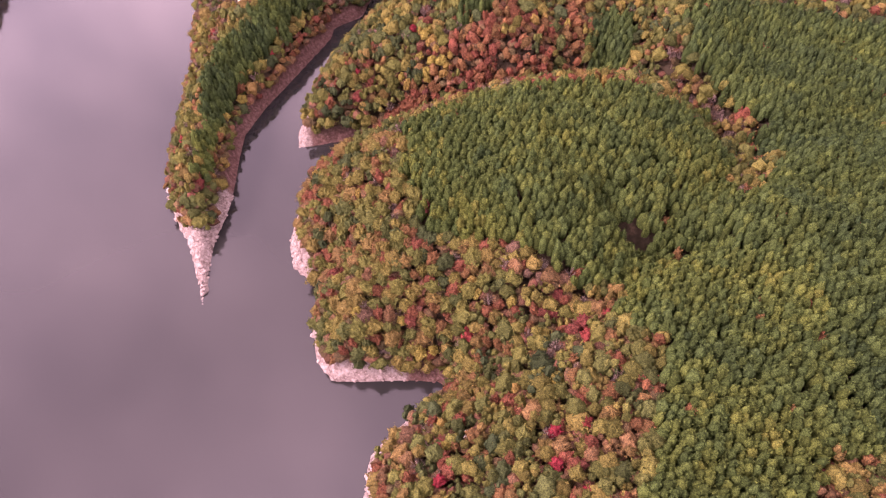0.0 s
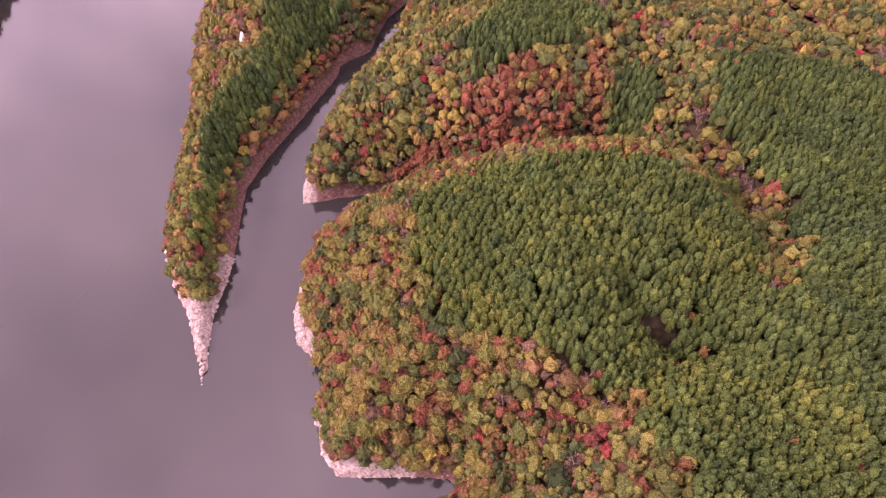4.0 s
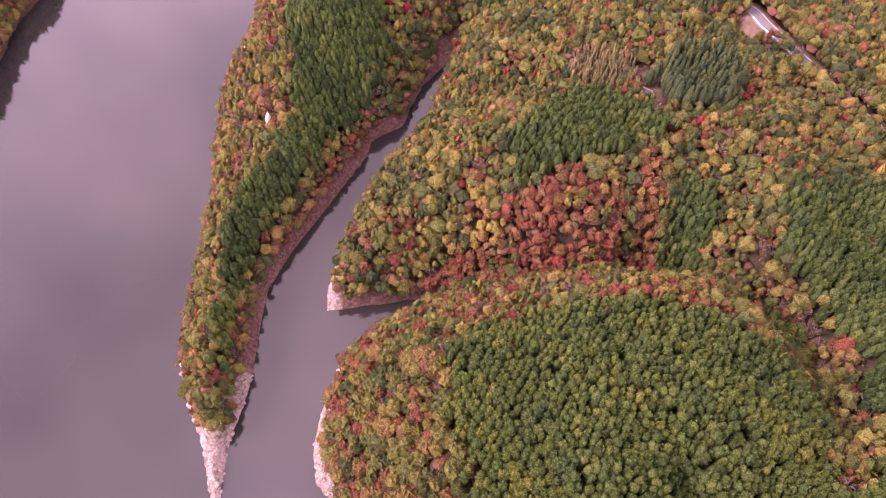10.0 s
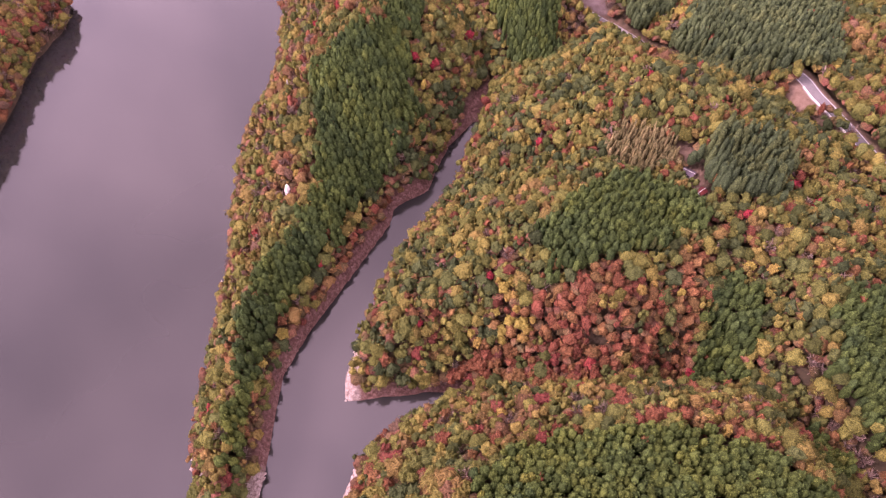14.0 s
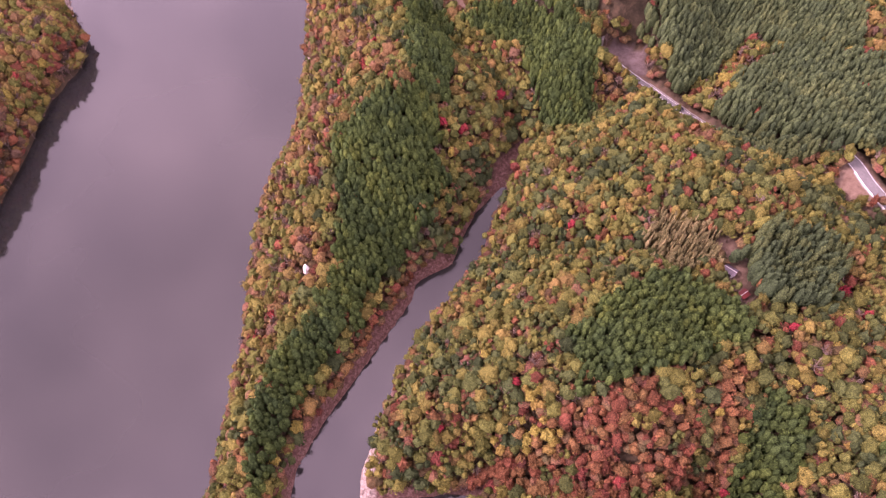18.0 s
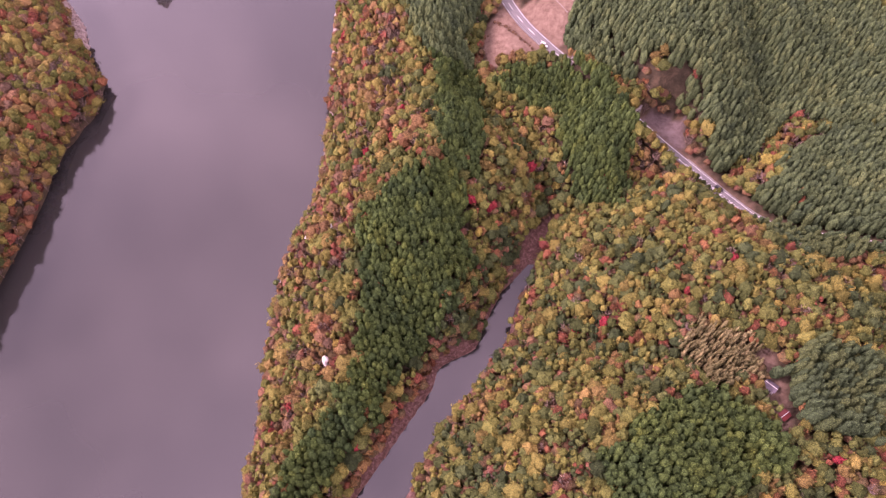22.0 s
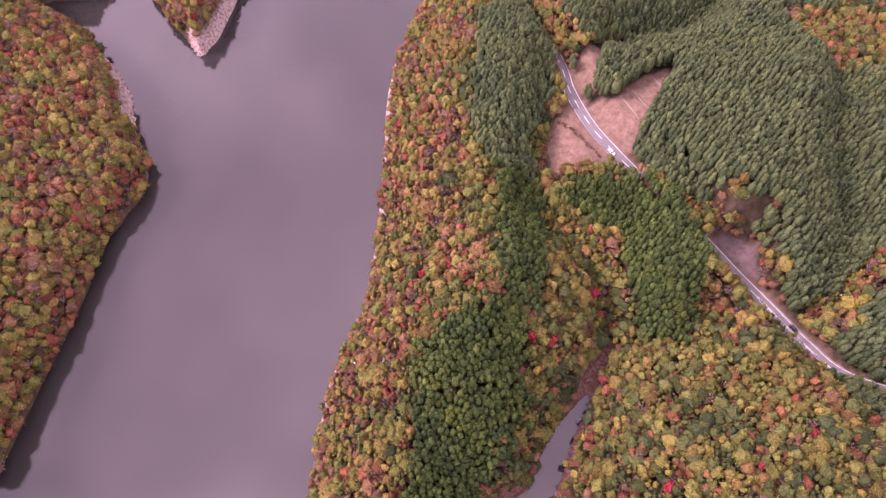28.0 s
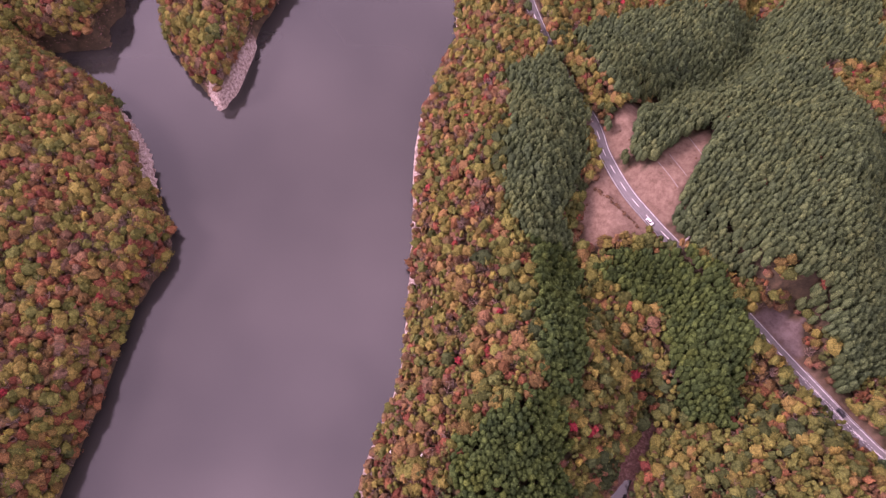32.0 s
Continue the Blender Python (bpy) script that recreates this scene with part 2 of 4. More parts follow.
# smaller knolls and hollows: place, width, rise
NEAR_KNOLLS = [(88, 108, 12, -3.8), (94, 120, 12, -2.9), (88, 138, 12, 4.3), (124, 144, 12, -5.7), (34, 144, 12, 4.8), (4, 162, 30, 4.9), (94, 174, 12, -4.1), (118, 180, 12, 2.7), (106, 204, 12, 5.8), (-32, 204, 30, 4.4), (136, 222, 16, -5.7), (94, 222, 16, 3.5), (16, 228, 12, -4.0), (64, 252, 12, -4.9), (94, 264, 22, 7.6), (94, 276, 12, 5.9)]
FAR_KNOLLS = [(136, 328, 9, 5), (-92, 318, 12, 4.0), (100, 324, 22, -2.7), (52, 330, 12, 3.1), (58, 342, 12, 3.5), (16, 348, 12, 6.9), (4, 354, 12, 4.6), (40, 360, 12, -2.1), (-44, 378, 12, -5.1), (-32, 396, 30, -5.0), (-14, 444, 16, -5.5), (-26, 444, 12, -3.3), (28, 450, 12, 3.5), (-2, 450, 12, -4.6), (28, 462, 16, 4.3), (112, 462, 12, -6.5), (46, 468, 22, 6.7), (16, 474, 16, 3.0), (94, 492, 12, 2.6), (4, 498, 22, 4.1), (-92, 504, 12, 3.6), (-74, 510, 30, 4.1), (-44, 534, 30, 3.0), (70, 564, 16, 4.9)]
ROAD_PLAN = [(-130, 690, 34), (-95, 612, 31), (-85, 589, 31), (-70, 560, 30.5), (-48, 526, 29.5), (-40, 507.5, 29), (-28.5, 489.5, 28.3), (-16, 476, 27.8), (-6, 467, 27), (12, 454, 23.5),
             (31.8, 438.4, 19), (41.8, 428.5, 18.4), (51.8, 418.5, 18.6), (61.8, 408.5, 18.8), (71.6, 398.5, 19.3), (84, 388, 21), (105, 381, 25.5), (128, 374, 31.5), (135.5, 356, 33), (144, 338, 32.5), (155, 312, 32),
             (176, 277, 31), (215, 235, 31)]


def spline(points, per=10):
    p = np.array(points, float)
    q = np.vstack([2 * p[0] - p[1], p, 2 * p[-1] - p[-2]])
    out = []
    for i in range(1, len(q) - 2):
        for u in np.arange(per) / per:
            a, b, c, e = q[i - 1:i + 3]
            out.append(0.5 * (2 * b + (c - a) * u + (2 * a - 5 * b + 4 * c - e) * u * u + (3 * b - a - 3 * c + e) * u ** 3))
    return np.array(out + [p[-1]])


ROAD = spline(ROAD_PLAN)
ROAD[:, 0] -= 0.45
ROAD[:, 1] -= 0.45


def ripple(p, size, seed):
    """A smooth uneven field between about -1 and 1."""
    r = np.random.RandomState(seed)
    out = np.zeros(len(p))
    for k in range(7):
        a, s = r.uniform(0, 2 * math.pi), r.uniform(0.6, 2.2) / size
        out += np.sin((p[:, 0] * math.cos(a) + p[:, 1] * math.sin(a)) * s * 2 * math.pi + r.uniform(0, 6.3)) * r.uniform(0.6, 1)
    return out / 3.0


def within(p, polygon):
    poly, inside = np.array(polygon, float), np.zeros(len(p), bool)
    for a, b in zip(poly, np.roll(poly, -1, 0)):
        if a[1] != b[1]:
            inside ^= ((a[1] > p[:, 1]) != (b[1] > p[:, 1])) & (p[:, 0] < a[0] + (p[:, 1] - a[1]) * (b[0] - a[0]) / (b[1] - a[1]))
    return inside


def road_near(p):
    """Distance to the road's middle line, and the road's height there."""
    far, high = np.full(len(p), 1e9), np.zeros(len(p))
    for a in ROAD[::2]:
        e = np.hypot(p[:, 0] - a[0], p[:, 1] - a[1])
        high = np.where(e < far, a[2], high)
        far = np.minimum(far, e)
    return far, high


PALE_BANKS = [[(-105, 130), (-70, 130), (-70, 196), (-105, 190)], [(-62, 146), (-42, 146), (-42, 198), (-62, 198)], [(-50, 102), (-10, 102), (-10, 116), (-50, 140)], [(-40, 20), (0, 20), (-6, 92), (-40, 92)],
              [(-64, 215), (-50, 215), (-50, 250), (-64, 250)], [(-300, 455), (-255, 455), (-255, 500), (-300, 515)], [(-262, 508), (-228, 508), (-228, 640), (-246, 560)], [(-140, 330), (-100, 330), (-100, 620), (-145, 620)]]
SPIT_BANK = [(-92, 181), (-84, 248), (-74, 272), (-58, 306), (-52, 320), (-33, 326), (-44, 306), (-60, 270), (-70, 246), (-78, 210), (-78, 181)]
GRAVEL_LOT = [(32, 441.5), (36, 446), (43, 446.5), (50, 443.5), (53, 437), (52, 428.5), (50, 424.5), (43.5, 430)]
MUD = [(-20.5, 357), (-10.5, 359), (-8, 373), (-3, 388), (-6, 392), (-12.5, 383), (-18, 371)]
YARDS = [[(70, 290), (78, 292), (76.5, 311.5), (68.5, 311)], [(6, 75), (11, 75), (11, 80), (6, 80)], [(-91, 297), (-86, 297), (-86, 303), (-91, 303)], [(59, 143), (65, 142), (72, 136), (69, 132), (62, 137)]]
MEADOWS = [[(-49, 484), (-46, 460), (-16, 464.5), (-28, 487), (-40, 504), (-42, 494)], [(-42, 524), (-19, 551), (-13, 551), (-26, 530), (-30, 520), (-30, 504), (-36, 508)],
           [(-30, 503), (-21, 500), (-8.5, 515), (6, 526.5), (4, 511), (-6, 490), (-8.5, 474), (-14, 476), (-28, 494)],
           [(66, 319), (73, 324), (76, 316), (71, 311)], [(120, 361), (128, 368), (134, 362), (138, 352), (134, 344), (124, 351)]]



# depth, half width and the line of the valley floor
VALLEYS = [(10.6, 12, [(2, 103), (19, 103), (40, 113), (56, 119), (66, 126), (80, 138), (104, 155), (116, 175), (112, 200), (98, 214)]),
           (13.8, 12, [(-13, 229), (5, 228), (24, 229), (62, 231), (88, 224), (101, 208), (106, 192)]),
           (9.8, 12, [(62, 231), (79, 234), (93, 246), (93, 258), (85, 266)]),
           (12.0, 12, [(-5, 391), (-15, 413), (-35, 428), (-50, 440), (-52, 477), (-53, 515)]),
           (12.9, 12, [(-6, 393), (7, 393), (22, 395), (34, 406)]),
           (10.5, 12, [(64, 408), (84, 430), (88, 451), (82, 473), (77, 493), (86, 529)]),
           (16.0, 12, [(-20, 545), (-7, 557), (9, 563), (25, 578), (33, 609), (34, 640)]),
           (10.5, 12, [(66, 396), (84, 380), (104, 364), (122, 348), (138, 330), (148, 312)]),
           (6.8, 12, [(172, 192), (139, 177), (119, 172), (112, 175)]),
           (20.0, 6, [(-15.5, 360), (-11, 374), (-6, 389)]),
           (7.0, 5, [(57, 147), (61, 141), (69, 134), (79, 128), (88, 128)]),
           (6.0, 6, [(74, 233), (76, 247), (78, 258)])]
TUNNEL = [(-5, 460), (5, 474), (33, 448), (22, 433)]


def height(p):
    d = shore_distance(p)
    z = np.full(len(p), 25.2)
    for x, y, s, a in HILLS + FAR_HILLS + NEAR_KNOLLS + FAR_KNOLLS:
        z += a * np.exp(-((p[:, 0] - x) ** 2 + (p[:, 1] - y) ** 2) / (2 * s * s))
    away = np.hypot(p[:, 0] + 40, p[:, 1] - 320)
    z += np.clip((away - 420) / 900, 0, 1) * (60 + 70 * ripple(p, 900, 3)) + 1.5 * ripple(p, 60, 5)
    for deep, wide, line in VALLEYS:
        near = np.full(len(p), 1e9)
        for a, b in zip(np.array(line[:-1], float), np.array(line[1:], float)):
            ab = b - a
            s = np.clip(((p - a) @ ab) / (ab @ ab), 0, 1)
            near = np.minimum(near, np.hypot(*(p - a - s[:, None] * ab).T))
        z -= deep * np.exp(-(near / wide) ** 2)
    steep = np.where(p[:, 0] < -225, 10.0, 22.0)
    z = (1 - np.exp(-(np.maximum(d, 0) / steep) ** 1.2)) * np.maximum(z, 6) + np.where(p[:, 0] < -225, 5.0 * np.clip(d / 1.6, 0, 1), 1.9 * np.clip(d / 2.5, 0, 1))
    z += np.where((d > 0) & (d < 8), 0.45 * ripple(p, 7, 8) + 0.3 * ripple(p, 3.5, 9), 0) * np.clip(d / 2, 0, 1)
    z = np.where(d < 0, -np.minimum(9, -d * 0.55), z)
    e, h = road_near(p)
    flat = np.clip((13 - e) / 8, 0, 1)
    flat = flat * flat * (3 - 2 * flat)
    z = z * (1 - flat) + (h - 0.12) * flat
    # the gravel lot is levelled into the foot of the slope
    level = np.clip((18.0 - np.hypot((p[:, 0] - 44) * 1.05, p[:, 1] - 436)) / 8, 0, 1)
    level = level * level * (3 - 2 * level)
    z = z * (1 - level) + 18.3 * level
    return np.where(within(p, TUNNEL), np.maximum(z, h + 6.2), z), d, e


def part(name, bm, material, parent=None, label="", smooth=False):
    """Links a bmesh as one mesh object, under a thing or a part."""
    me = bpy.data.meshes.new(name)
    bm.to_mesh(me)
    bm.free()
    if smooth:
        me.polygons.foreach_set("use_smooth", [True] * len(me.polygons))
    me.materials.append(material)
    ob = new(name, me)
    ob.parent = parent
    return tagged(ob, label)


def sheet(name, verts, faces, material, attributes=(), smooth=False):
    """One mesh from arrays: vertices, triangles or quads, and values for each vertex."""
    me = bpy.data.meshes.new(name)
    n = faces.shape[1]
    me.vertices.add(len(verts))
    me.vertices.foreach_set("co", np.ascontiguousarray(verts, np.float32).ravel())
    me.loops.add(faces.size)
    me.loops.foreach_set("vertex_index", np.ascontiguousarray(faces, np.int32).ravel())
    me.polygons.add(len(faces))
    me.polygons.foreach_set("loop_start", np.arange(0, faces.size, n, dtype=np.int32))
    me.polygons.foreach_set("use_smooth", np.full(len(faces), smooth))
    for key, values in attributes:
        me.attributes.new(key, "FLOAT", "POINT").data.foreach_set("value", np.ascontiguousarray(values, np.float32))
    me.update(calc_edges=True)
    me.materials.append(material)
    return new(name, me)


# ---- ground and water ----
def steps(a, b, fine, reach):
    mid = list(np.arange(a, b + 0.1, fine))
    grow, s = [], fine
    x = 0.0
    while x < reach:
        s *= 1.28
        x += s
        grow.append(x)
    return np.array([a - g for g in reversed(grow)] + mid + [b + g for g in grow])


gx, gy = steps(-400, 225, 2.8, 3500), steps(30, 680, 2.8, 3500)
GX, GY = np.meshgrid(gx, gy)
gp = np.stack([GX.ravel(), GY.ravel()], 1)
gz, gd, ge = height(gp)
idx = np.arange(len(gp)).reshape(len(gy), len(gx))
gf = np.stack([idx[:-1, :-1], idx[:-1, 1:], idx[1:, 1:], idx[1:, :-1]], -1).reshape(-1, 4)
bank_width = 2.2 + 1.0 * ripple(gp, 30, 11)
bank_width = np.where((gp[:, 0] < -70) & (gp[:, 0] > -101) & (gp[:, 1] < 176), 20, bank_width)
bank_width = np.where(within(gp, SPIT_BANK), 3.0, bank_width)
bank = np.clip(1.4 - (gd - bank_width) / 2.0, 0, 1)
pale = np.zeros(len(gp))
for poly in PALE_BANKS:
    pale = np.maximum(pale, within(gp, poly))
bank = np.maximum(bank, pale * (gp[:, 0] > -225) * (gp[:, 0] < 10) * (gp[:, 1] < 260) * np.clip(1.4 - (gd - 4.4) / 2.0, 0, 1))
red_shore = 1 - pale
bank = np.where((gp[:, 0] < -225) & (pale == 0), 0, bank)
bank = np.maximum(bank, within(gp, MUD))
meadow = np.zeros(len(gp))
for poly in MEADOWS + YARDS[:1]:
    meadow = np.maximum(meadow, within(gp, poly))
meadow = np.maximum(meadow, np.clip((np.where((gp[:, 0] > 80) & (gp[:, 0] < 128), 4.0, 6.0) - ge) / 2, 0, 1) * ~within(gp, TUNNEL))
ground = tagged(sheet("ground", np.column_stack([gp, gz]), gf, GROUND, (("bank", bank), ("redness", red_shore), ("meadow", meadow), ("gravel", within(gp, GRAVEL_LOT) * 1.0)), True),
                "hilly wooded ground with a bare rocky shore", "ground", kind="structure")
wv = np.array([(-3600, -3600, 0), (3600, -3600, 0), (3600, 3600, 0), (-3600, 3600, 0)], float)
water = tagged(sheet("water", wv, np.array([[0, 1, 2, 3]]), WATER), "still grey reservoir water mirroring the clouds", "water", kind="structure")


# ---- road ----
def ribbon(line, left, right, up):
    """A strip beside a line: a list of corner points in pairs."""
    t = np.gradient(line[:, :2], axis=0)
    t /= np.linalg.norm(t, axis=1)[:, None]
    n = np.stack([t[:, 1], -t[:, 0]], 1)
    a = np.column_stack([line[:, :2] + n * left, line[:, 2] + up])
    b = np.column_stack([line[:, :2] + n * right, line[:, 2] + up])
    return a, b


def strip(name, line, left, right, up, material, parent=None):
    a, b = ribbon(line, left, right, up)
    v = np.vstack([a, b])
    k = np.arange(len(a) - 1)
    ob = sheet(name, v, np.stack([k, k + len(a), k + len(a) + 1, k + 1], 1), material)
    ob.parent = parent
    return ob


road = tagged(strip("road", ROAD, -3.2, 3.2, 0.0, ASPHALT), "two-lane grey asphalt road with white lines", "road", kind="structure")
for side in (-2.65, 2.65):
    strip("edge_line", ROAD, side - 0.1, side + 0.1, 0.012, PAINT, road)
along = np.concatenate([[0], np.cumsum(np.linalg.norm(np.diff(ROAD[:, :2], axis=0), axis=1))])


def road_at(s):
    return np.array([np.interp(s, along, ROAD[:, k]) for k in range(3)])


for s in np.arange(20, along[np.argmin(np.hypot(ROAD[:, 0] - 120, ROAD[:, 1] - 376))], 10.0):
    strip("centre_dash", np.array([road_at(s + k) for k in (0, 1.25, 2.5, 3.75, 5)]), -0.16, 0.16, 0.012, PAINT, road)


# ---- trees ----
ICO = bmesh.new()
bmesh.ops.create_icosphere(ICO, subdivisions=1, radius=1.0)
ICO_V = np.array([v.co[:] for v in ICO.verts])
ICO_F = np.array([[v.index for v in f.verts] for f in ICO.faces])
ICO.free()


def join(pieces):
    vs, fs, n = [], [], 0
    for v, f in pieces:
        vs.append(v)
        fs.append(f + n)
        n += len(v)
    return np.vstack(vs), np.vstack(fs)


def clump(rng, centre, size, flat=0.8):
    a = rng.uniform(0, 6.28)
    v = ICO_V * (1 + rng.uniform(-0.3, 0.3, (len(ICO_V), 1)))
    v = v @ np.array([[math.cos(a), math.sin(a), 0], [-math.sin(a), math.cos(a), 0], [0, 0, 1]])
    keep = ICO_F[(v[ICO_F].mean(1)[:, 2] > -0.45)]
    return v * (size, size, size * flat) + centre, keep


def broad_crown(seed, n, leaves, size, rings=4, sides=9):
    """A domed, billowing crown of n rounded boughs, and over it sprays of leaves that break its outline. Radius 1, top at 1."""
    rng = np.random.RandomState(seed)
    a, lift = np.arange(n) * 2.4 + rng.uniform(-0.4, 0.4, n), np.linspace(0.97, 0.06, n)
    boughs = np.column_stack([np.sqrt(1 - lift ** 2) * np.cos(a), np.sqrt(1 - lift ** 2) * np.sin(a), lift])
    bulge, spread = rng.uniform(0.22, 0.42, n), 1.5 / math.sqrt(n)

    def reach(way):
        near = np.arccos(np.clip(way @ boughs.T, -1, 1))
        return 0.62 + (bulge * np.clip(1 - (near / spread) ** 2, 0, 1)).max(-1)

    v, f = [np.array([0.0, 0.0, 1.0])], []
    for k in range(1, rings + 1):
        down = 1.75 * k / rings
        for j in range(sides):
            round_ = (j + 0.5 * (k % 2)) * 6.283 / sides + rng.uniform(-0.15, 0.15)
            v.append(np.array([math.sin(down) * math.cos(round_), math.sin(down) * math.sin(round_), math.cos(down)]))
    v = np.array(v)
    v = v * (reach(v) * rng.uniform(0.92, 1.08, len(v)))[:, None]
    f = [(0, 1 + j, 1 + (j + 1) % sides) for j in range(sides)]
    for k in range(rings - 1):
        for j in range(sides):
            p, q, e = 1 + k * sides, 1 + (k + 1) * sides, (j + 1) % sides
            f += [(p + j, q + j, p + e), (p + e, q + j, q + e)] if k % 2 else [(p + j, q + j, q + e), (p + j, q + e, p + e)]
    way = rng.normal(size=(leaves, 3))
    way[:, 2] = np.abs(way[:, 2]) * 0.9 - 0.1
    way /= np.linalg.norm(way, axis=1)[:, None]
    at = way * (reach(way) * rng.uniform(0.9, 1.16, leaves))[:, None]
    spray = rng.uniform(-1, 1, (leaves, 3, 3)) * (size, size, size * 0.6)
    spray = spray - spray.mean(1, keepdims=True) + at[:, None]
    v, f = join([(v, np.array(f)), (spray.reshape(-1, 3), np.arange(leaves * 3).reshape(-1, 3))])
    # no crown is quite round or level
    wide, lean = rng.uniform(0.82, 1.18, 2), rng.uniform(-0.14, 0.14, 2)
    return np.column_stack([v[:, :2] * wide, 0.54 + 0.44 * v[:, 2] + v[:, :2] @ lean]), f


def spread_crown(seed, leaves, size):
    """A crown that has parted into three or four lesser heads of uneven height."""
    rng = np.random.RandomState(seed)
    out = []
    for k in range(3 + seed % 2):
        v, f = broad_crown(seed * 10 + k, 5, leaves // 3, size * 1.5, 3, 7)
        a, r = k * 6.283 / (3 + seed % 2) + rng.uniform(-0.4, 0.4), rng.uniform(0.45, 0.62)
        out.append(((v - (0, 0, 0.6)) * (r, r, r * 1.15) + (0.52 * math.cos(a), 0.52 * math.sin(a), 0.62 + rng.uniform(-0.06, 0.1)), f))
    return join(out)


def conifer_crown(seed, rings, low, wide, point):
    """A closed, lumpy egg of boughs: radius 1, top at 1, widest at the height wide."""
    rng = np.random.RandomState(seed)
    m_, v = 8, [(rng.uniform(-0.06, 0.06), rng.uniform(-0.06, 0.06), 1.0)]
    for k in range(1, rings + 1):
        z = 1.0 - (1.0 - low) * (k / rings) ** 1.15
        u = (1 - z) / (1 - wide) if z > wide else 1 - (wide - z) / (wide - low) * 0.45
        r = math.sin(min(u, 1) * math.pi / 2) ** point
        for j in range(m_):
            a = (j + 0.5 * (k % 2)) * 6.283 / m_ + rng.uniform(-0.12, 0.12)
            rr = r * rng.uniform(0.8, 1.16)
            v.append((rr * math.cos(a), rr * math.sin(a), z + rng.uniform(-0.025, 0.025)))
    f = [(0, 1 + j, 1 + (j + 1) % m_) for j in range(m_)]
    for k in range(rings - 1):
        for j in range(m_):
            a, c = 1 + k * m_, 1 + (k + 1) * m_
            e = (j + 1) % m_
            f += [(a + j, c + j, a + e), (a + e, c + j, c + e)] if k % 2 else [(a + j, c + j, c + e), (a + j, c + e, a + e)]
    return np.array(v), np.array(f)


def bare_crown(seed, n):
    """Thin bare limbs fanning up and out."""
    rng = np.random.RandomState(seed)
    out = []
    for k in range(n):
        a, lift = rng.uniform(0, 6.28), rng.uniform(0.1, 1)
        end = np.array([math.cos(a) * math.sqrt(1 - lift * lift * 0.8), math.sin(a) * math.sqrt(1 - lift * lift * 0.8), 0.55 + 0.42 * lift])
        start = np.array([end[0] * 0.12, end[1] * 0.12, 0.3 + 0.2 * lift])
        side = np.cross(end - start, rng.uniform(-1, 1, 3))
        side *= 0.045 / (np.linalg.norm(side) + 1e-6)
        out.append((np.array([start - side, start + side, end]), np.array([[0, 1, 2]])))
        for q in range(2):
            mid = start + (end - start) * rng.uniform(0.4, 0.8)
            tip = mid + rng.uniform(-1, 1, 3) * (0.35, 0.35, 0.12)
            out.append((np.array([mid - side * 0.8, mid + side * 0.8, tip]), np.array([[0, 1, 2]])))
    return join(out)


def needle_sprays(seed, n, wide, point, size=0.26):
    """Small bough tips that stand out of a conifer's crown."""
    rng = np.random.RandomState(seed)
    v, f = [], []
    for k in range(n):
        z, a = rng.uniform(wide * 0.75, 0.99), rng.uniform(0, 6.28)
        r = math.sin(min((1 - z) / (1 - wide), 1) * math.pi / 2) ** point
        c = np.array([r * math.cos(a), r * math.sin(a), z])
        out = np.array([math.cos(a), math.sin(a), 0]) * rng.uniform(0.5, 1.2) * size + (0, 0, rng.uniform(-0.03, 0.04))
        side = np.array([-math.sin(a), math.cos(a), 0]) * size * 0.7 + (0, 0, rng.uniform(-0.02, 0.02))
        v.append(np.array([c - side, c + side, c + out]))
        f.append([3 * k, 3 * k + 1, 3 * k + 2])
    return np.vstack(v), np.array(f)


def trunk_shape(top, radius, lean=0.03):
    a = np.arange(6) * 6.283 / 6
    v = np.vstack([np.column_stack([radius * np.cos(a), radius * np.sin(a), np.full(6, -0.04)]), np.column_stack([lean + radius * 0.35 * np.cos(a), radius * 0.35 * np.sin(a), np.full(6, top)])])
    k = np.arange(6)
    q = np.stack([k, (k + 1) % 6, (k + 1) % 6 + 6, k + 6], 1)
    return v, np.vstack([q[:, [0, 1, 2]], q[:, [0, 2, 3]]])


def limb_shape(seed):
    rng = np.random.RandomState(seed)
    a = seed * 2.1 + rng.uniform(-0.4, 0.4)
    s, e = np.array([0, 0, rng.uniform(0.3, 0.45)]), np.array([0.6 * math.cos(a), 0.6 * math.sin(a), rng.uniform(0.6, 0.75)])
    w = np.array([-math.sin(a), math.cos(a), 0]) * 0.06
    return np.array([s - w, s + w, s + (0, 0, 0.03), e]), np.array([[0, 1, 3], [1, 2, 3], [2, 0, 3]])


def conifer(seed, rings, low, wide, point, sprays, size):
    return join([conifer_crown(seed, rings, low, wide, point), needle_sprays(seed, sprays, wide, point, size)])


def cypress_crown(seed, rings, lumps, sprays, size):
    """A closed egg with many rounded boughs standing out of it."""
    rng = np.random.RandomState(seed)
    out = [conifer_crown(seed, rings, 0.3, 0.62, 0.6)]
    for k in range(lumps):
        z = 0.94 - 0.36 * (k + 0.5) / lumps
        a, q = k * 2.4 + rng.uniform(-0.4, 0.4), math.sin(min((1 - z) / 0.38, 1) * math.pi / 2) ** 0.62
        out.append(clump(rng, np.array([q * 0.86 * math.cos(a), q * 0.86 * math.sin(a), z]), rng.uniform(0.22, 0.36), 0.26))
    out.append(needle_sprays(seed, sprays, 0.62, 0.6, size))
    return join(out)


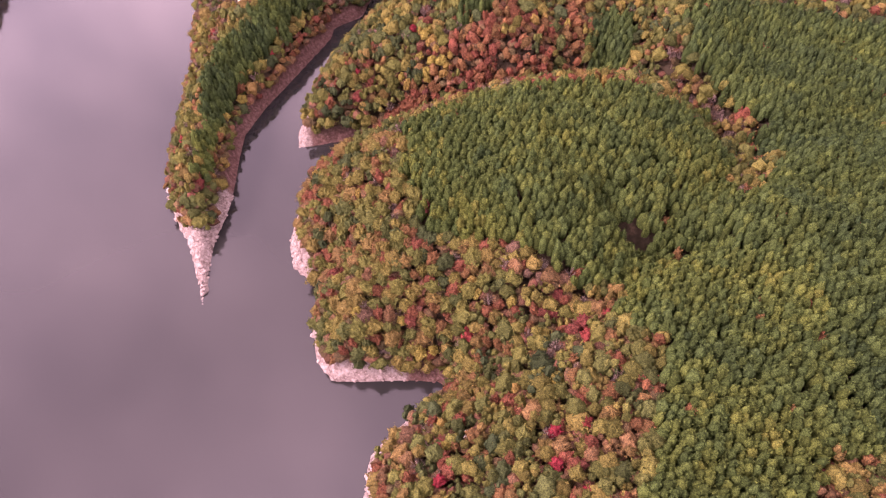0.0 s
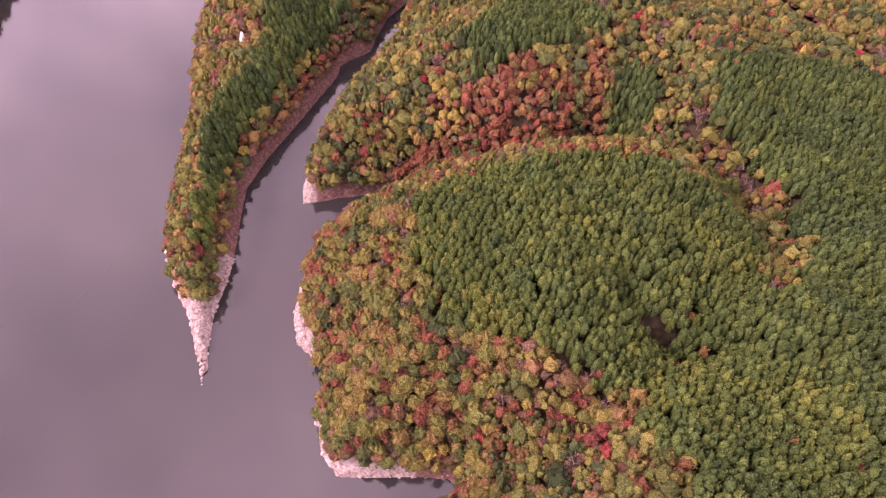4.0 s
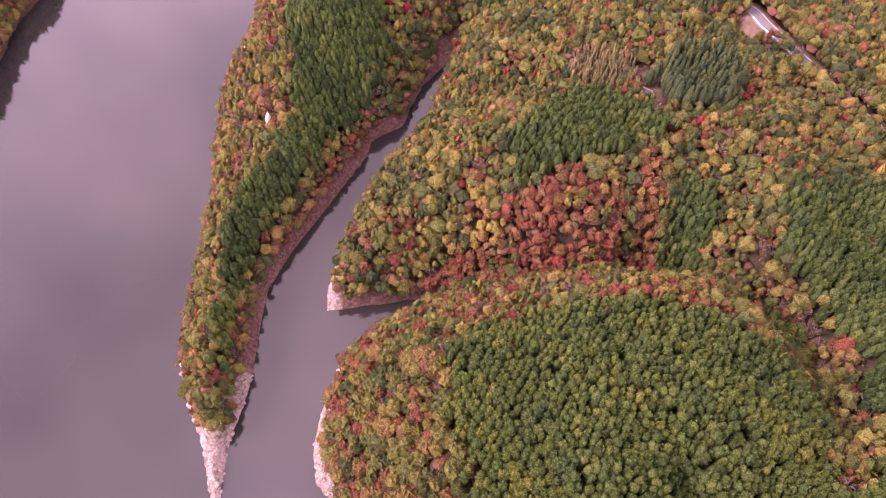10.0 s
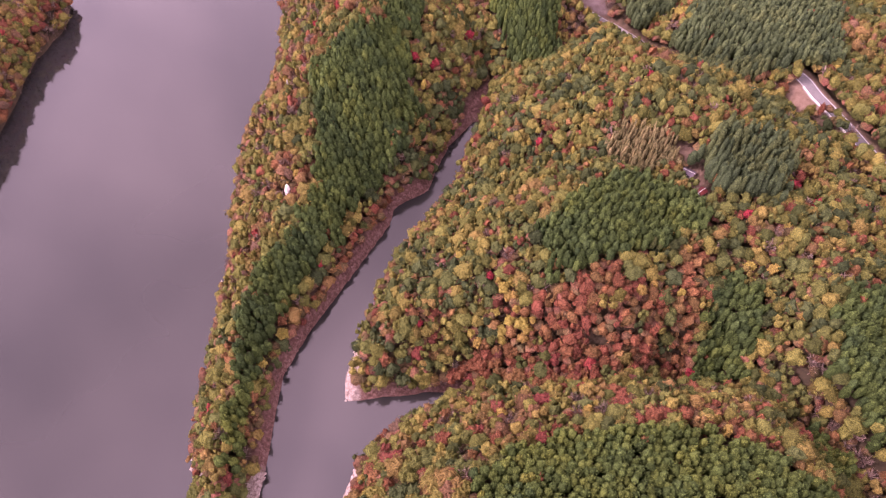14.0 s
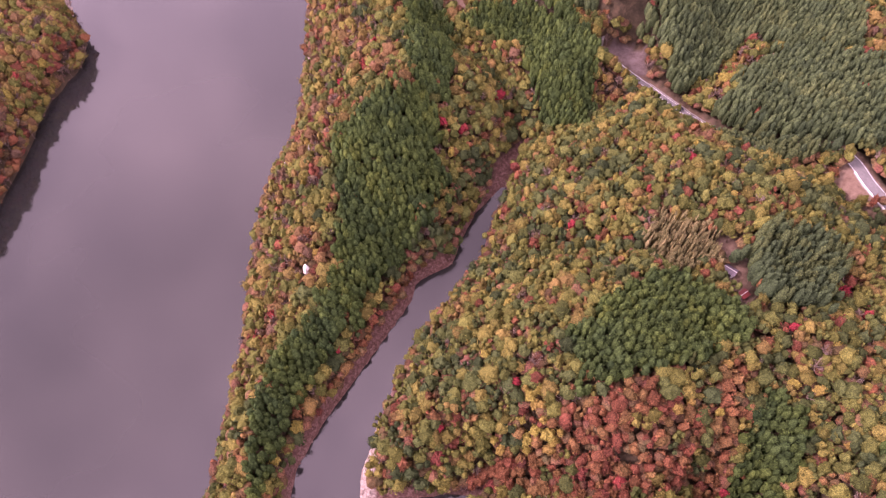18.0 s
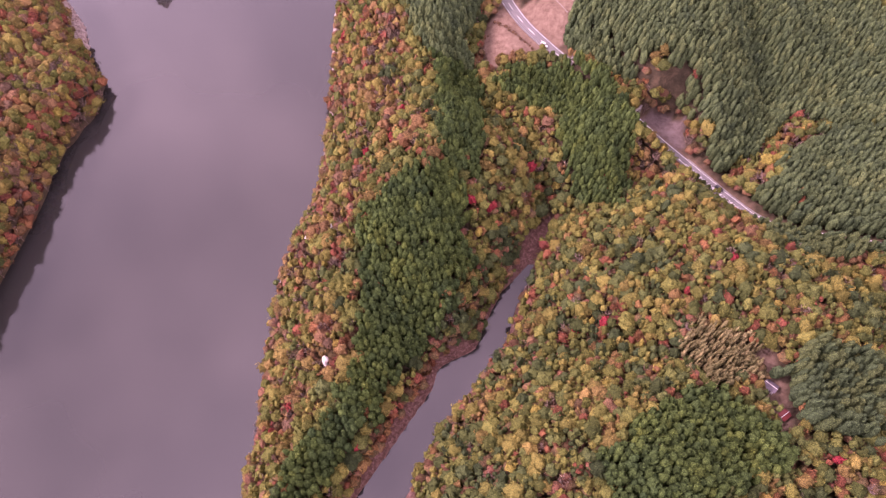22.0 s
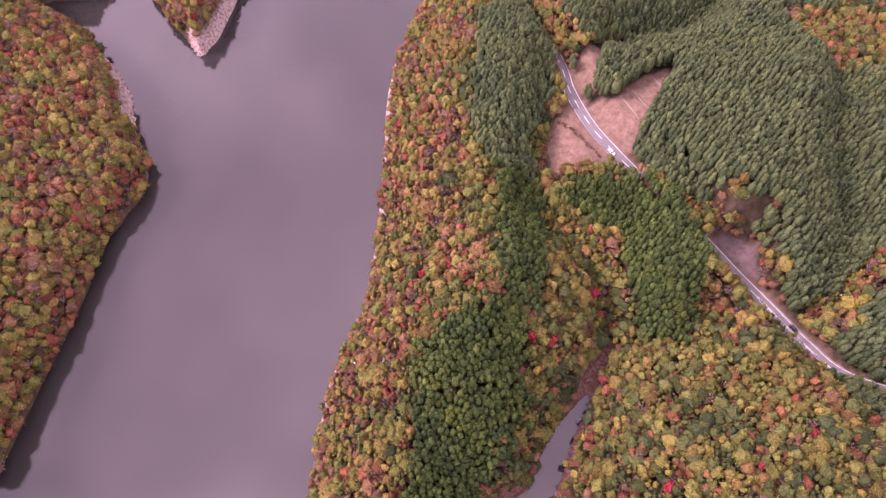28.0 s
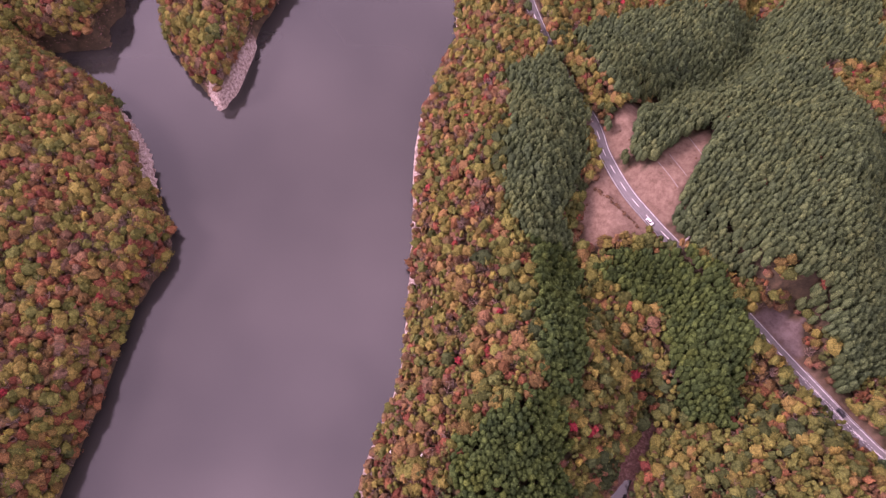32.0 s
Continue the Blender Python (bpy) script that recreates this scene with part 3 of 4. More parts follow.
# kind: material, crown shapes for the woods, crown shapes for single trees, crown radius, height, label
KINDS = {
    "cedar": (CEDAR, [conifer(s, 4, 0.3, 0.55, 0.72, 24, 0.4) for s in (1, 2, 3)], [conifer(s, 8, 0.3, 0.55, 0.72, 150, 0.28) for s in (4, 5)], (1.25, 1.85), (9.5, 12.5), "tall dark green cedar with a pointed crown"),
    "cypress": (CYPRESS, [cypress_crown(s, 3, 3, 20, 0.34) for s in (11, 12, 13)], [cypress_crown(s, 6, 11, 120, 0.24) for s in (14, 15, 16)], (1.2, 1.8), (8.5, 11), "green cypress with a rounded pointed crown"),
    "oak": (OAK, [broad_crown(s, 9, 96, 0.19, 3, 8) for s in (21, 22, 23)] + [spread_crown(s, 48, 0.2) for s in (24, 25)], [broad_crown(s, 15, 260, 0.14, 5, 11) for s in (25, 26, 27, 28, 29)], (2.3, 4.2), (6.5, 10.5), "olive and ochre autumn oak with a rounded crown"),
    "maple": (MAPLE, [broad_crown(s, 9, 96, 0.19, 3, 8) for s in (31, 32, 33)] + [spread_crown(s, 48, 0.2) for s in (34,)], [broad_crown(s, 14, 260, 0.14, 5, 11) for s in (34, 35, 36)], (2.1, 3.8), (6.0, 9.5), "rust red autumn maple with a rounded crown"),
    "crimson_maple": (CRIMSON, [broad_crown(s, 9, 90, 0.19, 3, 8) for s in (37,)], [broad_crown(s, 12, 160, 0.16, 7, 13) for s in (38, 39)], (1.5, 2.4), (6.5, 9), "bright crimson autumn maple among olive oaks"),
    "golden_tree": (GOLD, [broad_crown(s, 9, 90, 0.19, 3, 8) for s in (41, 42)], [broad_crown(s, 12, 160, 0.16, 7, 13) for s in (43, 44)], (1.4, 2.4), (7, 10), "golden yellow autumn tree with a dense crown"),
    "bare_tree": (PALE, [bare_crown(s, 28) for s in (51, 52, 53)], [bare_crown(s, 48) for s in (54, 55)], (2.0, 3.2), (7, 10), "nearly leafless grey-pink tree with thin twigs"),
    "bamboo": (BAMBOO, [conifer(s, 4, 0.15, 0.5, 0.7, 40, 0.5) for s in (61,)], [conifer(s, 6, 0.15, 0.5, 0.7, 120, 0.5) for s in (62, 63)], (0.4, 0.8), (6, 10), "pale dry bamboo clump with feathery plumes"),
}

# ---- where what grows ----
SEEN = [(-20, 30), (110, 30), (150, 110), (215, 240), (205, 380), (175, 500), (120, 660), (-150, 660), (-225, 700), (-400, 640), (-400, 500), (-262, 285), (-236, 285), (-236, 480), (-225, 560), (-150, 560), (-150, 300), (-115, 180), (-60, 120)]
WEST_SLOPE = [(-112, 262), (-98, 262), (-88, 300), (-88, 350), (-95, 365), (-82, 385), (-70, 420), (-85, 460), (-95, 520), (-100, 590), (-140, 610), (-140, 400)]
RED_WOODS = [[(-19, 229), (-9, 237), (11, 250), (34, 260), (58, 254), (55, 233), (24, 222)], [(61, 266), (71, 271), (72, 252), (64, 227), (56, 228)],
             [(-34, 320), (-50, 316), (-75, 262), (-79, 240), (-86, 222), (-82, 215), (-60, 270)]]
GOLD_WOODS = [[(-4, 259), (10, 259), (12, 239), (-1, 237)]]
CYPRESS_WOODS = [
    [(-82, 342), (-64, 347), (-44, 359), (-36, 355), (-46, 329), (-57, 307), (-64, 291), (-75, 271), (-82, 250), (-88, 218), (-87, 189), (-92, 188), (-94, 213), (-97, 239), (-95, 264), (-84, 280), (-77, 300), (-79, 325)],
    [(-83, 343), (-86, 358), (-72, 375), (-52, 388), (-40, 376), (-44, 360), (-64, 348)],
    [(-48, 455), (-42, 423), (-40, 386), (-55, 384), (-62, 412), (-66, 440), (-72, 450), (-50, 455)],
    [(-9, 185), (6, 196), (31, 202), (58, 203), (81, 195), (98, 185), (103, 163), (99, 141), (85, 128), (62, 119), (45, 122), (32, 130), (16, 138), (-1, 145), (-7, 161)],
    [(62, 119), (81, 132), (103, 145), (132, 173), (166, 183), (170, 150), (112, 60), (96, 60), (86, 45), (46, 45), (59, 75), (64, 93), (53, 106)],
    [(113, 254), (158, 256), (215, 240), (167, 180), (135, 170), (116, 168), (111, 198), (95, 188)],
    [(11, 272), (25, 289), (50, 305), (68, 294), (75, 282), (51, 267), (28, 260), (15, 255)],
    [(78, 263), (90, 254), (84, 227), (67, 227), (71, 248)],
    [(-8, 432), (-37, 445), (-33, 457), (-7, 460), (11, 455), (27, 430), (24, 389), (7, 391), (-4, 410)]]
CEDAR_WOODS = [
    [(72, 311), (85, 323), (107, 319), (110, 311), (100, 292), (89, 289), (74, 298)],
    [(-34, 500), (-42, 524), (-14, 557), (20, 560), (40, 520), (30, 480), (8, 463), (-8, 466), (-24, 488)],
    [(-92, 545), (-70, 560), (-52, 530), (-50, 500), (-56, 470), (-50, 455), (-72, 450), (-84, 470), (-88, 510)],
    [(-7, 465), (8, 500), (25, 522), (131, 548), (165, 500), (150, 440), (117, 440), (100, 447), (84, 427), (64, 410), (56, 441), (36, 455), (16, 452)],
    [(95, 421), (118, 443), (160, 430), (150, 380), (101, 366), (88, 363), (74, 390)],
    [(-65, 573), (-27, 600), (95, 640), (91, 587), (16, 559), (-10, 560), (-39, 532), (-52, 555)],
    [(-33, 516), (-11, 548), (16, 548), (30, 570), (55, 575), (81, 532), (75, 497), (12, 500), (3, 532), (-26, 508)]]
BARE_BANKS = [([(-101, 130), (-70, 130), (-70, 168), (-101, 174)], 30), (SPIT_BANK, 2.2), ([(-60, 148), (-44, 148), (-44, 194), (-60, 194)], 4.0),
              ([(-45, 102), (6, 102), (6, 115), (-45, 115)], 2.2), ([(-30, 50), (-8, 60), (-8, 92), (-30, 92)], 3.4), ([(-62, 216), (-10, 216), (-10, 236), (-62, 245)], 1.6), ([(-62, 216), (-51, 216), (-51, 240), (-62, 240)], 4.0),
              ([(-300, 460), (-258, 460), (-258, 490), (-300, 512)], 3.0), ([(-262, 510), (-232, 510), (-232, 620), (-262, 530)], 3.2), ([(-370, 535), (-320, 535), (-320, 600), (-370, 560)], 2),
              ([(-140, 495), (-128, 495), (-128, 560), (-140, 560)], 1.8)]
BRUSH = [[(47, 575), (64, 580), (86, 572), (110, 545), (120, 522), (89, 540), (72, 542), (57, 557)], [(62, 402), (84, 427), (100, 447), (118, 444), (95, 421), (77, 393)], [(95, 236), (101, 238), (109, 218), (117, 203), (122, 186), (116, 166), (109, 148), (102, 153), (108, 176), (111, 192), (106, 206), (99, 224)], [(52, 441), (60, 428), (68, 408), (64, 405), (50, 426)], [(111, 375), (136, 376), (134, 390), (112, 389)], [(26, 434), (44, 416), (56, 400), (40, 396), (28, 412)]]
BAMBOO_WOODS = [[(39, 318), (46, 328), (66, 324), (66, 310), (50, 303)]]
MARKED_TREES = [("crimson_maple", 109, 301, 2.6), ("crimson_maple", -42, 376, 2.4), ("maple", 36, 393, 2.8), ("golden_tree", 39, 395, 2.3), ("golden_tree", 85, 416, 4.2), ("golden_tree", 90, 417, 3.2), ("golden_tree", 7, 243, 2.9),
                ("golden_tree", 0, 242, 2.8), ("golden_tree", 0, 254, 2.3), ("crimson_maple", 15, 329, 2.7), ("maple", 1, 323, 3.3), ("crimson_maple", 31, 231, 2.2), ("crimson_maple", -79, 396, 2.2), ("crimson_maple", -18, 404, 3.0),
                ("maple", 71, 327, 3.4), ("golden_tree", -5, 402, 2.4), ("golden_tree", -5, 110, 2.6), ("crimson_maple", 10, 113, 2.3), ("crimson_maple", 45, 101, 2.9), ("crimson_maple", 37, 56, 2.5), ("golden_tree", -247, 356, 2.4),
                ("golden_tree", -262, 452, 2.8), ("golden_tree", -248, 409, 2.2), ("golden_tree", 14, 123, 2.1), ("golden_tree", -82, 242, 2.6), ("golden_tree", -79, 248, 2.2), ("maple", 45, 108, 3.0), ("maple", 76, 141, 2.5), ("maple", 72, 129, 2.6), ("maple", 79, 131, 2.2), ("crimson_maple", 5, 326, 2.0)]
LONE = {"cedar": 260, "cypress": 250, "oak": 280, "maple": 260, "golden_tree": 80, "bare_tree": 60, "crimson_maple": 60, "bamboo": 60}


def bank_rule(p, d):
    """True on the bare shore, where no tree stands."""
    wide = np.where(p[:, 0] < -225, -1.6, 0.4) + 0.4 * ripple(p, 18, 14)
    for poly, more in BARE_BANKS:
        wide = np.where(within(p, poly), more, wide)
    return d < wide


def stand(rng, step, jitter):
    """A loose planting grid over the seen land, without shore, road and clearings."""
    nx, ny = np.meshgrid(np.arange(-440, 240, step), np.arange(20, 700, step * 0.92))
    nx[::2] += step / 2
    p = np.stack([nx.ravel(), ny.ravel()], 1)
    p += rng.uniform(-jitter, jitter, p.shape)
    p = p[within(p, SEEN)]
    z, d, e = height(p)
    keep = ~bank_rule(p, d) & ((e > np.where(((p[:, 0] > 84) & (p[:, 0] < 131)) | ((p[:, 1] > 516) & (p[:, 1] < 590)), 3.2, np.where((p[:, 0] > 34) & (p[:, 0] < 84), 5.4, np.where((p[:, 0] > 128) & (p[:, 1] < 346), 3.8, 5.0)))) | within(p, TUNNEL))
    for poly in MEADOWS + [GRAVEL_LOT, MUD] + YARDS:
        keep &= ~within(p, poly)
    return p[keep], z[keep], d[keep]


def conifer_kind(p):
    wobble = p + np.column_stack([ripple(p, 12, 21), ripple(p, 12, 22)]) * 2.2
    kind = np.full(len(p), "", dtype="U16")
    for name, polys in (("cypress", CYPRESS_WOODS), ("cedar", CEDAR_WOODS), ("bamboo", BAMBOO_WOODS)):
        for poly in polys:
            kind[within(wobble, poly)] = name
    kind[within(wobble, BRUSH[2])] = ""
    return kind


def forest_rows():
    """Every tree's kind, place, size, turn and tint."""
    rng = np.random.RandomState(7)
    p, z, d = stand(rng, 2.35, 0.6)
    kind = conifer_kind(p)
    u = rng.uniform(0, 1, len(p))
    keep = (kind != "") & (u > 0.03) & (d > 5.5)
    cone = kind[keep], np.column_stack([p, z])[keep], d[keep]
    # bamboo stands much closer
    dense = np.repeat(np.where(cone[0] == "bamboo")[0], 3)
    shift = np.column_stack([rng.uniform(-1.5, 1.5, (len(dense), 2)), np.zeros(len(dense))])
    cone = np.concatenate([cone[0], cone[0][dense]]), np.vstack([cone[1], cone[1][dense] + shift]), np.concatenate([cone[2], cone[2][dense]])
    p, z, d = stand(rng, 3.3, 1.3)
    z = np.maximum(z, 0.8)
    q, qz, qd = stand(rng, 2.7, 1.0)
    more = (q[:, 0] < -225) & (qd < 9)
    p, z, d = np.vstack([p, q[more]]), np.concatenate([z, np.maximum(qz[more], 0.8)]), np.concatenate([d, qd[more]])
    u, free = rng.uniform(0, 1, len(p)), np.where(d > 5.5, conifer_kind(p), "")
    kind = np.full(len(p), "oak", dtype="U16")
    kind[u < np.where(p[:, 1] < 215, 0.24, 0.15)] = "maple"
    kind[u < 0.05] = "bare_tree"
    kind[u > 0.982] = "golden_tree"
    kind[(u > 0.977) & (u < 0.982)] = "crimson_maple"
    west = p[:, 0] < -225
    kind[west & (u < 0.42)] = "maple"
    kind[west & (u < 0.2)] = "bare_tree"
    slope = within(p, WEST_SLOPE)
    kind[slope & (u < 0.36)] = "maple"
    kind[slope & (u < 0.24)] = "bare_tree"
    for poly in RED_WOODS:
        kind[within(p, poly) & (u < 0.85)] = "maple"
    brush = np.any([within(p, poly) for poly in BRUSH], axis=0)
    kind[brush & (u < 0.4)] = "maple"
    kind[brush & (u < 0.22)] = "bare_tree"
    for poly in GOLD_WOODS:
        kind[within(p, poly) & (u > 0.6)] = "golden_tree"
    keep = (free == "") | ((u > 0.12) & (u < 0.145))
    kind, at, d = np.concatenate([cone[0], kind[keep]]), np.vstack([cone[1], np.column_stack([p, z])[keep]]), np.concatenate([cone[2], d[keep]])
    # trees that stand out: each takes the place of what grows there
    size = rng.uniform(0, 1, (len(at), 4))
    marked = np.array([(x, y) for _, x, y, _ in MARKED_TREES], float)
    clear = np.ones(len(at), bool)
    for (_, x, y, r) in MARKED_TREES:
        clear &= np.hypot(at[:, 0] - x, at[:, 1] - y) > r * 0.9
    mz, md, _ = height(marked)
    kind = np.concatenate([kind[clear], np.array([k for k, *_ in MARKED_TREES], dtype="U16")])
    at, d = np.vstack([at[clear], np.column_stack([marked, mz])]), np.concatenate([d[clear], md])
    extra = rng.uniform(0, 1, (len(marked), 4))
    extra[:, 0] = [r for *_, r in MARKED_TREES]
    return kind, at, np.vstack([size[clear], extra]), d, len(marked)


def grow(shape, at, radius, tall, turn):
    v = shape[0]
    c, s = np.cos(turn)[:, None], np.sin(turn)[:, None]
    x, y = v[None, :, 0] * radius[:, None], v[None, :, 1] * radius[:, None]
    w = np.stack([x * c - y * s + at[:, 0:1], x * s + y * c + at[:, 1:2], v[None, :, 2] * tall[:, None] + at[:, 2:3]], -1)
    f = shape[1][None] + (np.arange(len(at)) * len(v))[:, None, None]
    return w.reshape(-1, 3), f.reshape(-1, 3)


rows_kind, rows_at, rows_u, rows_d, marked_count = forest_rows()
is_marked = np.arange(len(rows_kind)) >= len(rows_kind) - marked_count
for name, (material, wood_shapes, lone_shapes, radius, tall, label) in KINDS.items():
    sel = np.where(rows_kind == name)[0]
    at, u = rows_at[sel], rows_u[sel]
    r = np.where(is_marked[sel], u[:, 0], radius[0] + (radius[1] - radius[0]) * u[:, 0] ** 1.5)
    h = (tall[0] + (tall[1] - tall[0]) * u[:, 1]) * np.clip(0.78 + rows_d[sel] / 40, 0.78, 1) * np.where(within(at[:, :2], CEDAR_WOODS[0]), 1.35, 1)
    r *= np.where(at[:, 0] < -225, 1.12, 1)
    h *= np.where((at[:, 0] < -225) & (rows_d[sel] < 8), 1.25, 1)
    # crowns of the shore trees hang low over the bank
    at = at.copy()
    at[:, 2] -= h * 0.27 * np.clip((6 - rows_d[sel]) / 3, 0, 1) * np.where(at[:, 0] < -225, 0.3, 0.6) * (~is_marked[sel])
    # the trees of the near headland and the spit stand singly, the rest as woods
    order = np.argsort(np.where(is_marked[sel], 0, np.hypot(at[:, 0] + 20, at[:, 1] - 150)))
    lone = np.zeros(len(sel), bool)
    lone[order[:LONE[name]]] = True
    tint = np.clip({"oak": 0.44, "maple": 0.4}.get(name, 0.48) + (np.where(at[:, 0] < -225, 0.18, np.where(within(at[:, :2], WEST_SLOPE), 0.12, 0)) if name in ("oak", "maple") else 0) - (0.09 * ((at[:, 1] > 238) & (at[:, 1] < 400) & (at[:, 0] > -55)) if name == "oak" else 0) + (np.where((at[:, 1] < 208) & (at[:, 0] < 108), 0.1, -0.12) if name == "cypress" else 0) + (0.16 if name in ("cypress", "cedar") else 0.22) * ripple(at[:, :2], 55, 41) + 0.12 * ripple(at[:, :2], 17, 42) + (0.36 if name in ("cypress", "cedar") else 0.66) * (u[:, 3] - 0.5), 0.02, 0.98)
    protos = []
    for k, shape in enumerate(lone_shapes):
        thing = tagged(new(name), label, "tree", name.replace("_", " ") + " trees standing singly by the lake")
        trunk = sheet("trunk", *trunk_shape(0.72, 0.075), BARK)
        crown = sheet("crown", *shape, material, (("tint", np.full(len(shape[0]), (k + 0.5) / len(lone_shapes))),), name in ("cedar", "bamboo"))
        trunk.parent = crown.parent = thing
        if name not in ("cedar", "cypress", "bamboo"):
            for j in range(3):
                limb = sheet("limb", *limb_shape(k * 3 + j), BARK)
                limb.parent = trunk
        protos.append(thing)
    used = set()
    for n_, i in enumerate(np.where(lone)[0]):
        k = min(int(tint[i] * len(protos)), len(protos) - 1)
        mtx = Matrix.Translation(at[i]) @ Matrix.Rotation(u[i, 2] * 6.28, 4, "Z")
        thing = protos[k] if k not in used else copy_thing(protos[k], mtx)
        used.add(k)
        thing.matrix_basis = mtx @ Matrix.Diagonal((r[i], r[i], h[i], 1))
    pieces, tints = [], []
    off = (at[:, 1] > 480) | (at[:, 0] < -225)
    sparse = [broad_crown(s, 7, 72, 0.2, 3, 7) for s in (71, 72, 73, 74)] if name in ("oak", "maple") else wood_shapes
    for k, (shape, far) in enumerate([(q, False) for q in wood_shapes] + [(q, True) for q in sparse]):
        many, first = (len(sparse), len(wood_shapes)) if far else (len(wood_shapes), 0)
        pick = np.where(~lone & (off == far) & (np.arange(len(sel)) % many == k - first))[0]
        if not len(pick):
            continue
        pieces.append(grow(join([shape, trunk_shape(0.6, 0.07)]) if name == "bare_tree" else shape, at[pick], r[pick], h[pick], u[pick, 2] * 6.28))
        tints.append(np.repeat(tint[pick], len(pieces[-1][0]) // len(pick)))
    if pieces:
        v, f = join(pieces)
        tagged(sheet(name + "_wood", v, f, material, (("tint", np.concatenate(tints)),), name in ("cedar", "bamboo")), "dense wood of " + label.split(" with")[0] + " trees on the hillsides", "woodland", kind="stuff")


# ---- low growth under the broad-leaved trees ----
low_rng = np.random.RandomState(17)
p, z, d = stand(low_rng, 3.8, 1.5)
keep = (conifer_kind(p) == "") & (d > 1.0)
low_at = np.column_stack([p, z])[keep]
low_u = low_rng.uniform(0, 1, (len(low_at), 3))
pieces = []
for k in range(3):
    q = low_at[k::3]
    pieces.append(grow(clump(np.random.RandomState(80 + k), np.array([0, 0, 0.75]), 1.0, 0.3), q, 1.7 + 1.1 * low_u[k::3, 0], 3.8 + 2.0 * low_u[k::3, 1], low_u[k::3, 2] * 6.28))
v, f = join(pieces)
tagged(sheet("undergrowth", v, f, UNDERGROWTH, (("tint", 0.5 + 0.45 * ripple(v[:, :2], 9, 44)),)), "olive and brown bushes under the broad-leaved trees", "undergrowth", kind="stuff")


# ---- rocks ----
def lump(seed, detail, rough, flat=1.0):
    """An angular stone of radius about 1."""
    rng = np.random.RandomState(seed)
    bm = bmesh.new()
    bmesh.ops.create_icosphere(bm, subdivisions=detail, radius=1.0)
    cuts = [(Vector(rng.normal(size=3)).normalized(), rng.uniform(0.55, 0.85)) for _ in range(9)]
    for v in bm.verts:
        for n, s in cuts:
            over = v.co.dot(n) - s
            if over > 0:
                v.co -= n * over
        v.co *= 1 + rough * noise.noise(v.co * 1.7 + Vector((seed, 0, 0)))
        v.co.z *= flat
    return bm


def as_arrays(bm):
    v = np.array([x.co[:] for x in bm.verts])
    bm.verts.index_update()
    f = np.array([[x.index for x in q.verts] for q in bm.faces])
    bm.free()
    return v, f


def ground_at(x, y):
    return float(height(np.array([[x, y]], float))[0][0])


BOULDERS = [lump(s, 2, 0.25, 0.7) for s in (1, 2, 3, 4, 5)]
boulder_protos = []
for bm in BOULDERS:
    ob = tagged(part("boulder", bm, STONE), "pale weathered boulder on the bare shore", "boulder", "boulders along the shore")
    boulder_protos.append(ob)
rng = np.random.RandomState(12)
bp = np.column_stack([rng.uniform(-110, 5, 60000), rng.uniform(60, 330, 60000)])
bd = shore_distance(bp)
spot = np.zeros(len(bp), bool)
for poly in PALE_BANKS:
    spot |= within(bp, poly)
spot &= (bd > -0.3) & (bd < np.where((bp[:, 1] < 174) & (bp[:, 0] < -70), 9, 2.2))
bp, bd = bp[spot], bd[spot]
on_spit = (bp[:, 0] < -70) & (bp[:, 1] < 185)
pick = np.concatenate([np.where(on_spit)[0][:150], np.where(~on_spit)[0][:120]])
tip = [(-84.0, 143.4, 0.9), (-83.6, 141.7, 0.75), (-83.4, 140.4, 0.55), (-83.1, 139.2, 0.6), (-82.8, 138.2, 0.5), (-103.2, 187, 2.3), (-100.5, 180.5, 1.6), (-107.5, 197, 2.0), (-106.2, 193, 1.5), (-98, 175.5, 1.5), (-108.6, 204, 1.3)]
spots = [(x, y, s) for x, y, s in tip] + [(bp[i, 0], bp[i, 1], 0.25 + 0.95 * rng.uniform() ** 3) for i in pick]
bz = height(np.array([s[:2] for s in spots]))[0]
for k, ((x, y, s), z) in enumerate(zip(spots, bz)):
    m_ = Matrix.Translation((x, y, max(z, -0.4) + s * 0.15)) @ Matrix.Rotation(rng.uniform(0, 6.28), 4, "Z")
    ob = boulder_protos[k] if k < 5 else copy_thing(boulder_protos[k % 5], m_)
    ob.matrix_basis = m_ @ Matrix.Diagonal((s * rng.uniform(0.8, 1.3), s * rng.uniform(0.8, 1.3), s, 1))

# rubble and ledges too small or too many to tell apart
rubble_shapes = [as_arrays(lump(s, 1, 0.2, 0.55)) for s in (21, 22, 23)]
rp = np.column_stack([rng.uniform(-380, 10, 260000), rng.uniform(40, 620, 260000)])
rd = shore_distance(rp)
rp, rd = rp[(rd > -0.2) & (rd < 1.9)], rd[(rd > -0.2) & (rd < 1.9)]
light = np.zeros(len(rp), bool)
for poly in PALE_BANKS:
    light |= within(rp, poly)
m = Nodes("reddish_rubble", 0.92, 0.15)
RUBBLE = m.done(m.ramp(m.noise(0.9, 8, 0.7), [(0.3, (0.07, 0.04, 0.035)), (0.5, (0.17, 0.1, 0.085)), (0.7, (0.3, 0.2, 0.17))]), m.noise(2.0, 8, 0.7), 0.9, 0.3)
